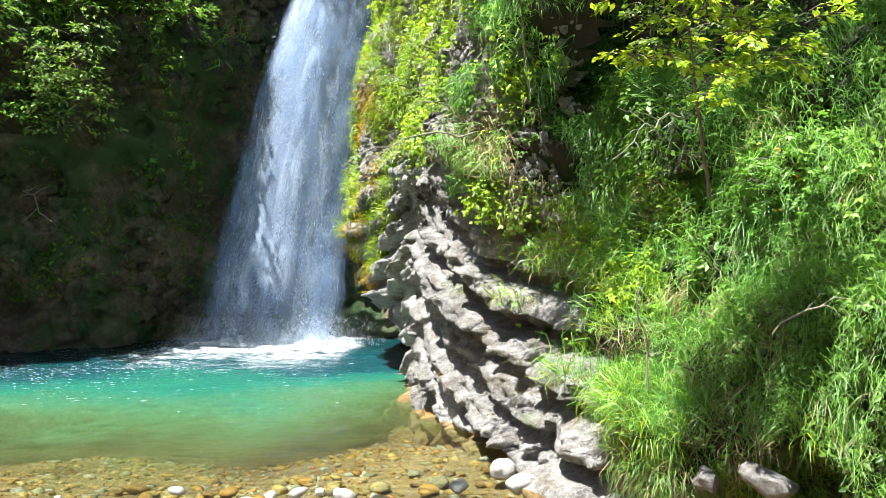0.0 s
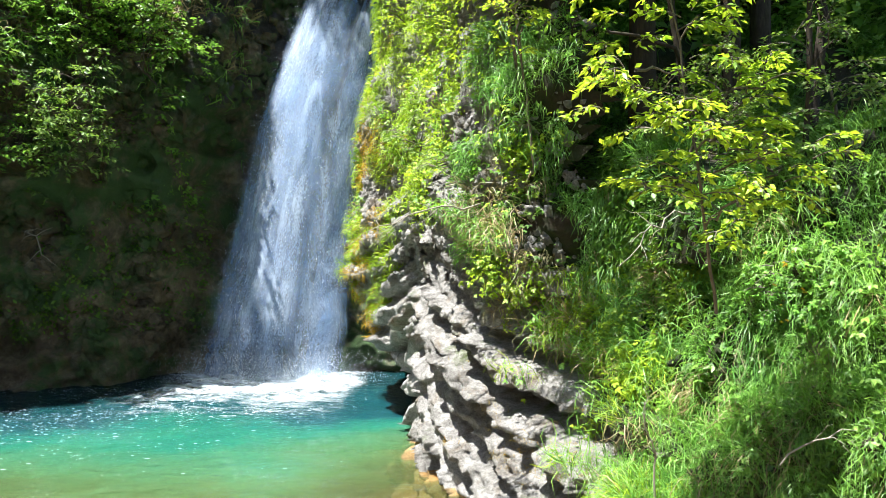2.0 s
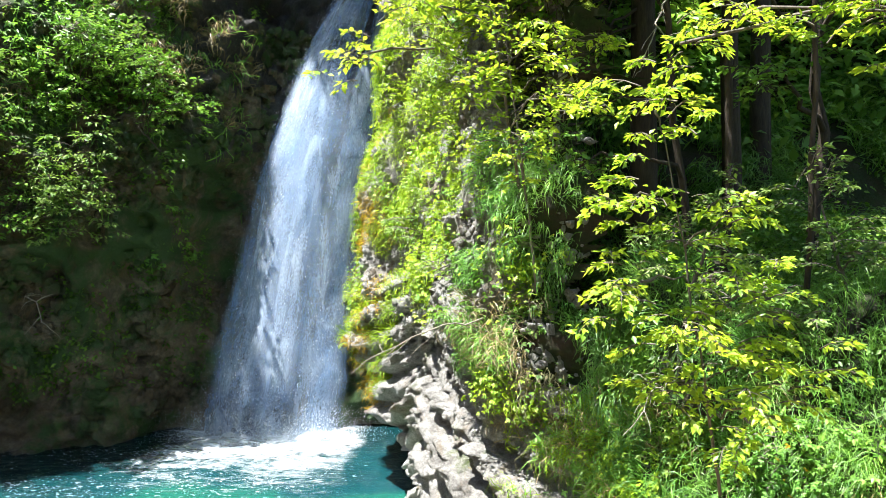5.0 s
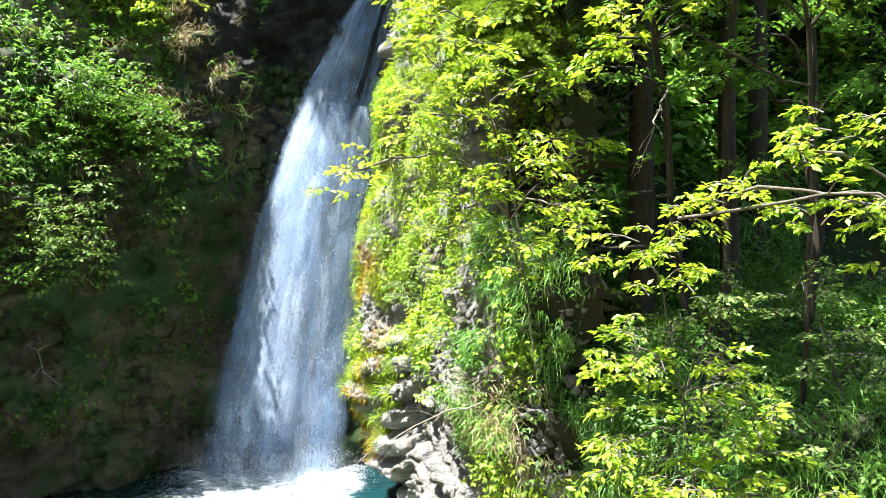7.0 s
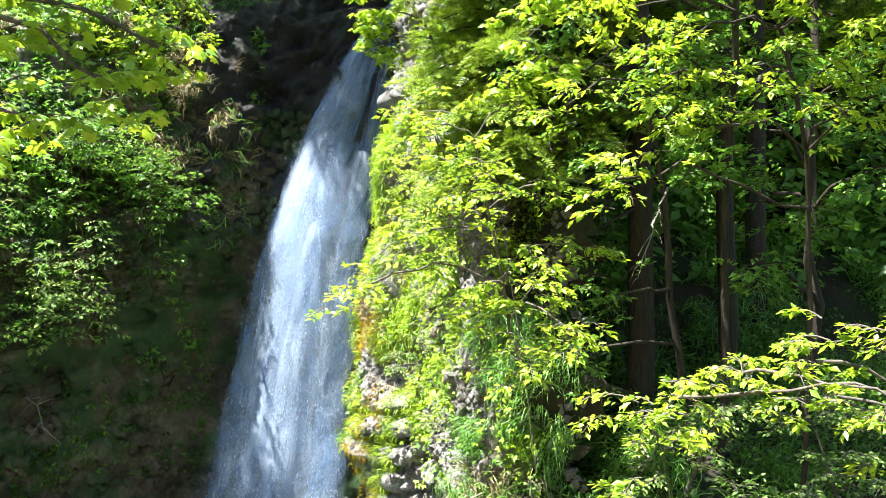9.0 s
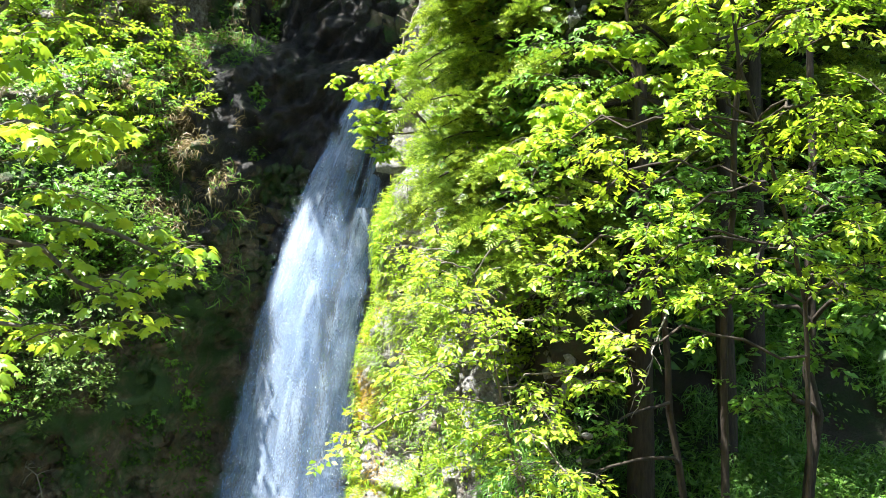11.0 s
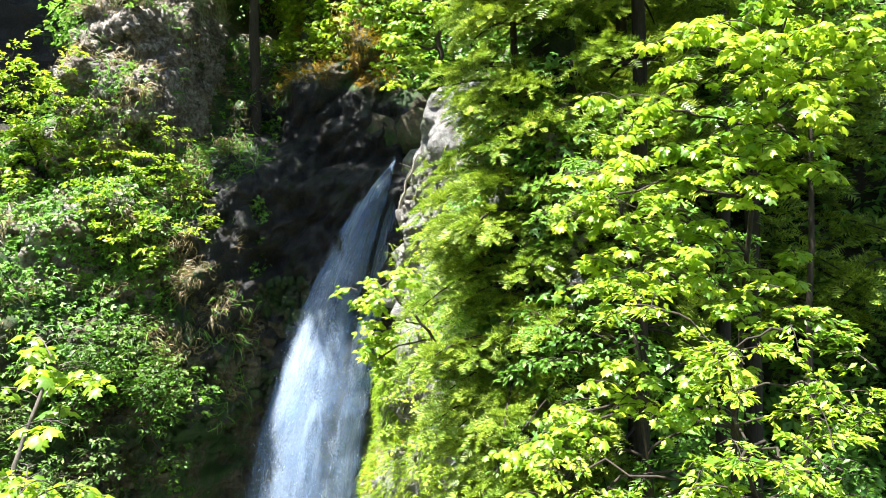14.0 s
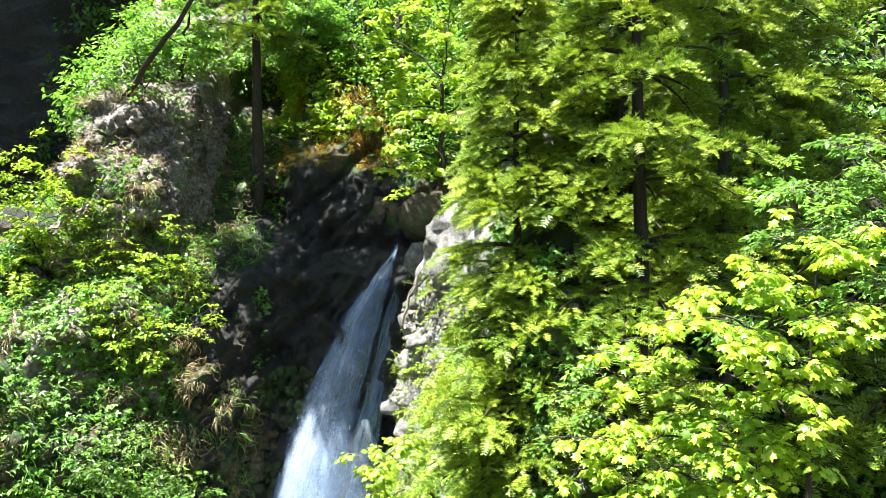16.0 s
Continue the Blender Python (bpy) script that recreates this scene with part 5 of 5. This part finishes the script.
chips(RIGHT, 9000, lambda p: (p[..., 1] > 5.6) * (p[..., 1] < 15) * (p[..., 0] < 1.4) * (p[..., 2] > 0.2) * (p[..., 2] < 11.5) * smooth(2.0, 2.8, p[..., 2]) * smooth(7.0, 7.6, p[..., 1]) * (1.4 - spur_bare(p)) * smooth(-0.3, 0.1, fbm(p + 13, 0.5, 3)), 0.15, LIMESTONE, "broken_stone", "broken grey stone chips bedded in the spur", wall=wall_right)
chips(LEFT, 11000, lambda p: (p[..., 0] > -8.9) * (p[..., 0] < -6.0) * (p[..., 2] > 10.5) * (p[..., 2] < 16) * (0.1 + smooth(11.5, 12.8, p[..., 2]) * smooth(-5.4, -6.4, p[..., 0])) * smooth(-0.4, 0.1, fbm(p + 17, 0.6, 3)), 0.26, PALE_ROCK, "broken_stone", "broken brown and white stone of the rock pinnacle", (0.3, -1, 0.2))
chips(LEFT, 6000, lambda p: (p[..., 0] > -11) * (p[..., 0] < -3.0) * (p[..., 2] > -0.2) * (p[..., 2] < 9) * smooth(-0.1, 0.3, fbm(p + 19, 0.9, 3)), 0.34, WET_ROCK, "wet_stone", "damp rock knobs on the shaded wall", (0.3, -1, 0.2), wall=wall_left)
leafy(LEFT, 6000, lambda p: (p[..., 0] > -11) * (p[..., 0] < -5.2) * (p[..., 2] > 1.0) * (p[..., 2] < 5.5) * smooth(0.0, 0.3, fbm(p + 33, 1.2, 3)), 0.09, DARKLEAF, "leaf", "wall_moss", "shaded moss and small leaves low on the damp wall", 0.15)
leafy(RIGHT, 26000, lambda p: bank_cover(p) * (p[..., 1] < 7.6) * (p[..., 1] > 3.4) * (p[..., 2] < 4) * (0.15 + smooth(0.05, 0.35, fbm(p + 77, 0.8, 3)) + smooth(5.0, 4.4, p[..., 1])), 0.05, DARKLEAF, "leaf", "ivy", "dark green ivy leaves on the bank")
leafy(RIGHT, 4500, lambda p: bank_cover(p) * (p[..., 1] > 6.3) * (p[..., 1] < 8.3) * (p[..., 2] > 0.7) * (p[..., 2] < 2.6) * smooth(0.0, 0.3, fbm(p + 83, 0.6, 3)), 0.05, MAPLE_LEAF, "tri", "ledge_plants", "yellow-green leafy plants on the limestone ledges", 0.25)
leafy(RIGHT, 7000, lambda p: (p[..., 0] > 0.1) * (p[..., 0] < 1.4) * (p[..., 1] > 7.2) * (p[..., 1] < 11) * (p[..., 2] > 6.5) * (p[..., 2] < 14) * smooth(-0.2, 0.2, fbm(p + 87, 0.8, 3)), 0.09, LEAF, "tri", "crest_plants", "green plants on the spur's crest under the firs", 0.5)
leafy(RIGHT, 14000, lambda p: spur_bare(p) * bank_cover(p) * (p[..., 2] < 9) * np.where(p[..., 1] < 7.5, 1, 0.4) * smooth(0.0, 0.3, fbm(p + 55, 1.1, 3)), 0.06, LEAF, "tri", "undergrowth", "low green undergrowth on rock and bank", 0.2)
leafy(RIGHT, 9000, lambda p: spur_bare(p) * bank_cover(p) * (p[..., 1] > 7.4) * (p[..., 1] < 13) * (p[..., 2] > 2.4) * (p[..., 2] < 11) * smooth(-0.05, 0.3, fbm(p + 91, 0.8, 3)), 0.05, MAPLE_LEAF, "tri", "spur_plants", "yellow-green plants hanging on the limestone spur", 0.35)
# darker leaves than elsewhere, painting in the hollow's shade
leafy(HILL, 24000, lambda p: (p[..., 0] < 9) * (p[..., 2] < 9) * smooth(-0.25, 0.2, fbm(p + 21, 1.2, 3)), 0.08, DARKLEAF, "leaf", "hollow_plants", "undergrowth in the hollow, its shade put into dark leaves", 0.4)
leafy(LEFT, 15000, lambda p: (p[..., 0] > -11) * (p[..., 0] < -4.2) * (p[..., 2] > 3.6) * np.where(p[..., 2] < 12.4, 1, 0.25) * (p[..., 2] < 15) * smooth(0.05, 0.35, fbm(p + 11, 1.6, 3) + 0.25 * smooth(3, 7, p[..., 2]) + 0.2 * smooth(-5, -7, p[..., 0]) - 0.2), 0.10, LEAF, "tri", "wall_plants", "green plants and creepers on the left rock wall", 0.3)
leafy(HILL, 38000, lambda p: (p[..., 2] > 5.2) * (p[..., 0] < 12) * (p[..., 2] < 24) * np.where(p[..., 2] > 13, 1.6, 1) * (0.3 + smooth(-0.1, 0.3, fbm(p + 5, 1.5, 3))), 0.2, LEAF, "leaf", "slope_plants", "shaded undergrowth on the wooded slope", 0.5)
leafy(LEFT, 42000, lambda p: (p[..., 2] > np.interp(p[..., 0], (-9, -8, -6, -2.5, -1.2), (15, 16.2, 16.8, 16.8, 14))) * (p[..., 0] > -9) * (p[..., 0] < 5) * (p[..., 2] < 22) * smooth(-0.3, 0.1, fbm(p + 15, 2.0, 3)), 0.15, LEAF, "leaf", "far_wood", "foliage of the wood above the falls", 0.9)
# the gorge's deep shade is painted by dark leaf colour
leafy(LEFT, 14000, lambda p: (p[..., 2] > 12) * (p[..., 0] > -20) * (p[..., 0] < -8.8) * (p[..., 2] < 24) * smooth(-0.1, 0.3, fbm(p + 15, 2.5, 3)), 0.24, DARKLEAF, "leaf", "shaded_wood", "foliage in the side gorge, deep shade put into its colour", 0.8)
blades(LEFT, 8000, lambda p: (p[..., 2] > 6.5) * (p[..., 2] < 15.8) * (p[..., 0] > -8.8) * (p[..., 0] < np.interp(p[..., 2], (6.5, 9, 12), (-4.4, -4.2, -5.0))) * smooth(0.05, 0.3, fbm(p + 61, 0.8, 3)), 0.3, DRYGRASS, "dry_grass", "dry grass hanging on the brown rock", 0.9)
blades(LEFT, 5000, lambda p: (p[..., 2] > 4.6) * (p[..., 2] < 15.8) * (p[..., 0] > -9.5) * (p[..., 0] < -4.4) * smooth(0.05, 0.3, fbm(p + 71, 0.9, 3)), 0.34, GRASS, "wall_grass", "green grass hanging on the damp wall", 0.9)

blades(LEFT, 2400, lambda p: (p[..., 0] > -4.6) * (p[..., 0] < -1.0) * (p[..., 2] > 14.0) * (p[..., 2] < 17.5) * smooth(-0.05, 0.25, fbm(p + 73, 0.8, 3)), 0.26, ORANGEMOSS, "orange_moss", "orange and yellow moss on the sunlit rock above the falls", 0.9)
leafy(LEFT, 6000, lambda p: (p[..., 0] > -5.0) * (p[..., 0] < 0.5) * (p[..., 2] > 14.8) * (p[..., 2] < 18) * smooth(0.0, 0.3, fbm(p + 75, 1.0, 3)), 0.13, MAPLE_LEAF, "tri", "cliff_top_plants", "yellow-green plants on the rock above the falls", 0.5)

# ---- stones ----
def stone_mesh(seed, flat=0.65, fine=2):
    """A worn, slightly angular stone of about unit width."""
    bm = bmesh.new()
    bmesh.ops.create_icosphere(bm, subdivisions=fine, radius=0.5)
    V = np.array([v.co[:] for v in bm.verts])
    F = np.array([[v.index for v in f.verts] for f in bm.faces])
    bm.free()
    V = V * (1 + 0.5 * fbm(V + 11 * seed, 0.6, 3))[:, None]
    cut = np.random.default_rng(seed).normal(0, 1, (7, 3))
    for q in unit(cut):
        over = np.maximum(0, V @ q - 0.33)
        V = V - over[:, None] * q
    return V * (1.0, 0.75, flat), F


def stone_mat(name, stops):
    m, nt, out = mat_new(name)
    info = nt.nodes.new("ShaderNodeObjectInfo")
    geo = nt.nodes.new("ShaderNodeNewGeometry")
    ad = nt.nodes.new("ShaderNodeMath")
    ad.operation = "ADD"
    nt.links.new(info.outputs["Random"], ad.inputs[0]), nt.links.new(geo.outputs["Random Per Island"], ad.inputs[1])
    fr = nt.nodes.new("ShaderNodeMath")
    fr.operation = "FRACT"
    nt.links.new(ad.outputs[0], fr.inputs[0])
    col = ramp(nt, fr.outputs[0], stops)
    n = noise_tex(nt, 18.0, 7, 0.7)
    col = mix_col(nt, 1.0, col, ramp(nt, n, [(0.3, (0.6, 0.58, 0.55)), (0.65, (1.1, 1.1, 1.1))]), "MULTIPLY")
    bs = node(nt, "ShaderNodeBsdfPrincipled", Roughness=0.75)
    nt.links.new(col, bs.inputs["Base Color"])
    nt.links.new(bump(nt, n, 0.4, 0.02), bs.inputs["Normal"])
    nt.links.new(bs.outputs[0], out.inputs[0])
    return m


DRY = stone_mat("pale_stone", [(0.0, (0.26, 0.25, 0.23)), (0.5, (0.38, 0.37, 0.355)), (1.0, (0.46, 0.45, 0.43))])
OCHRE = stone_mat("ochre_stone", [(0.0, (0.10, 0.06, 0.018)), (0.3, (0.30, 0.15, 0.02)), (0.6, (0.33, 0.22, 0.06)), (0.85, (0.24, 0.20, 0.10)), (1.0, (0.30, 0.28, 0.22))])

# pebbles under the shallow water, joined
shapes = [stone_mesh(k, 0.4, 1) for k in range(6)]
pieces = []
n = 4200
x, y = rng.uniform(-4.6, 2.0, n), 5.2 + 4.4 * rng.random(n) ** 1.2
for k in range(6):
    i = np.arange(k, n, 6)
    pos = np.stack([x[i], y[i], ground_z(x[i], y[i])], -1)
    a = rng.random(len(i)) * 2 * np.pi
    way = np.stack([np.cos(a), np.sin(a), 0 * a], -1)
    turn = frames_of(np.array((0, 0, 1.0)) + rng.normal(0, 0.15, pos.shape), way)
    pieces.append(batch(shapes[k][0], shapes[k][1], turn, pos, 0.035 + 0.19 * rng.random(len(i)) ** 4))
tagged(mk("pebbles", *join(pieces), OCHRE), "ochre and tan pebbles under shallow water", "pebbles", kind="stuff")

# larger stones at the water's edge
kinds = [mk("river_stone", *stone_mesh(20 + k, 0.6), DRY) for k in range(5)]
ochres = [mk("river_stone", *stone_mesh(40 + k, 0.45), OCHRE) for k in range(4)]
edge = [(-2.10, 5.95, .20), (-2.98, 5.8, .12), (-1.35, 5.85, .17), (-1.15, 5.9, .2), (-0.98, 5.95, .16), (-0.75, 5.8, .3), (-1.5, 5.7, .2), (0.12, 6.05, .28), (0.62, 6.1, .36), (0.5, 6.5, .45), (-0.5, 5.75, .2)]
for k, (sx, sy, w) in enumerate(edge):
    sy, w = sy + 0.08, 0.8 * w
    ob = kinds[k] if k < 5 else copy_thing(kinds[k % 5], Matrix())
    ob.matrix_basis = pose(sx, sy, max(0.0, float(ground_z(np.array([sx]), np.array([sy]))[0])) + 0.03 + 0.1 * w, 0, 0, 67 * k) @ Matrix.Diagonal((w, w, w, 1))
    tagged(ob, "pale dry limestone cobble at the water's edge", "stone", "stones at the water's edge")
for k in range(70):
    sx, sy, w = rng.uniform(-3.4, 1.0), 5.7 + 1.6 * rng.random() ** 1.7, rng.uniform(0.12, 0.26)
    ob = ochres[k] if k < 4 else copy_thing(ochres[k % 4], Matrix())
    ob.matrix_basis = pose(sx, sy, float(ground_z(np.array([sx]), np.array([sy]))[0]) + 0.16 * w, 0, 0, 51 * k) @ Matrix.Diagonal((w, w, w, 1))
    tagged(ob, "rust-stained cobble lying in shallow water", "stone", "stones at the water's edge")

# boulders wedged at the lip of the falls
for k, (sx, sy, sz, w) in enumerate([(-1.6, 19.8, 12.7, 2.0), (-0.45, 19.4, 12.8, 1.5), (-0.35, 17.6, 11.6, 1.2), (-2.6, 20.4, 12.8, 1.6), (0.3, 15.2, 11.9, 1.3), (-0.85, 19.4, 12.9, .6)]):
    ob = mk("boulder", *stone_mesh(60 + k, 0.8), LIMESTONE if k in (2, 4) else TUFA, soft=True)
    ob.matrix_basis = pose(sx, sy, sz, 10 * k, 0, 40 * k) @ Matrix.Diagonal((w, w, w, 1))
    tagged(ob, "large rounded boulder wedged at the lip of the falls", "boulder", "boulders at the lip")


# ---- bare branches ----
def bare_branch(name, start, end, r, label, forks=5, sag=0.1, bark=TWIG):
    a, b = np.array(start, float), np.array(end, float)
    L = np.linalg.norm(b - a)
    root = tagged(new(name), label, "branch")
    root.location = start
    bpy.context.view_layer.update()
    p = bend(a, b, sag, 10, 0.02 * L)
    stem = mk("stem", *tube(p, np.linspace(r, r * 0.3, 10), 6), bark, root, soft=True)
    for k in range(forks):
        q = p[3 + k % 7]
        e = q + unit((b - a) / L + rng.normal(0, 0.55, 3)) * L * rng.uniform(0.15, 0.35)
        mk("twig", *tube(bend(q, e, 0.02, 5, 0.01), np.linspace(r * 0.4, r * 0.12, 5), 5), bark, stem)
    return root


bare_branch("dead_branch", (0.35, 8.0, 3.2), (-0.95, 7.2, 2.75), 0.010, "bare grey twig reaching out from the spur")
bare_branch("dead_branch", (-8.3, 14.9, 2.9), (-7.22, 13.6, 2.62), 0.024, "bare pale twig on the shaded wall", 7, 0.3)
bare_branch("dead_branch", (2.25, 4.25, 0.72), (2.43, 4.3, 1.52), 0.016, "bare pale twisted stem leaning on the bank", 5, 0.05)
bare_branch("dead_branch", (1.4, 5.2, 1.0), (1.3, 5.1, 1.7), 0.008, "thin dry stem in the grass")
bare_branch("dead_branch", (0.36, 10.5, 6.45), (-0.33, 10.6, 7.6), 0.028, "dark leafless branch slanting over the spur", 4, 0.08, DARKBARK)


bare_branch("dead_branch", (-0.8, 14.1, 10.5), (-0.35, 13.9, 11.6), 0.03, "pale curved branch at the rim of the spur", 3, 0.15)
bare_branch("dead_branch", (2.1, 7.2, 6.4), (1.75, 6.9, 5.6), 0.012, "bundle of bare hanging twigs", 7)
bare_branch("dead_branch", (1.9, 6.0, 3.0), (1.2, 5.4, 2.6), 0.008, "bare twig above the grass")
bare_branch("dead_branch", (1.88, 4.35, 1.48), (2.5, 4.3, 1.68), 0.006, "thin bent stem across the grass", 2)
for k, (sx, sy, sz, w) in enumerate([(1.98, 4.55, 0.55, .30), (1.68, 4.85, 0.5, .26), (2.6, 4.6, 0.4, .4), (-0.35, 14.1, 10.2, .8), (-0.1, 14.6, 11.2, .9), (-0.75, 13.6, 8.6, .5)]):
    ob = mk("rock", *stone_mesh(80 + k, 0.8, 3), LIMESTONE)
    ob.matrix_basis = pose(sx, sy, sz, 15 * k, 20, 50 * k) @ Matrix.Diagonal((w, w, w, 1))
    tagged(ob, "pale limestone block stuck in the bank" if k < 3 else "pale limestone knob on the rim of the spur", "rock", "loose limestone blocks")
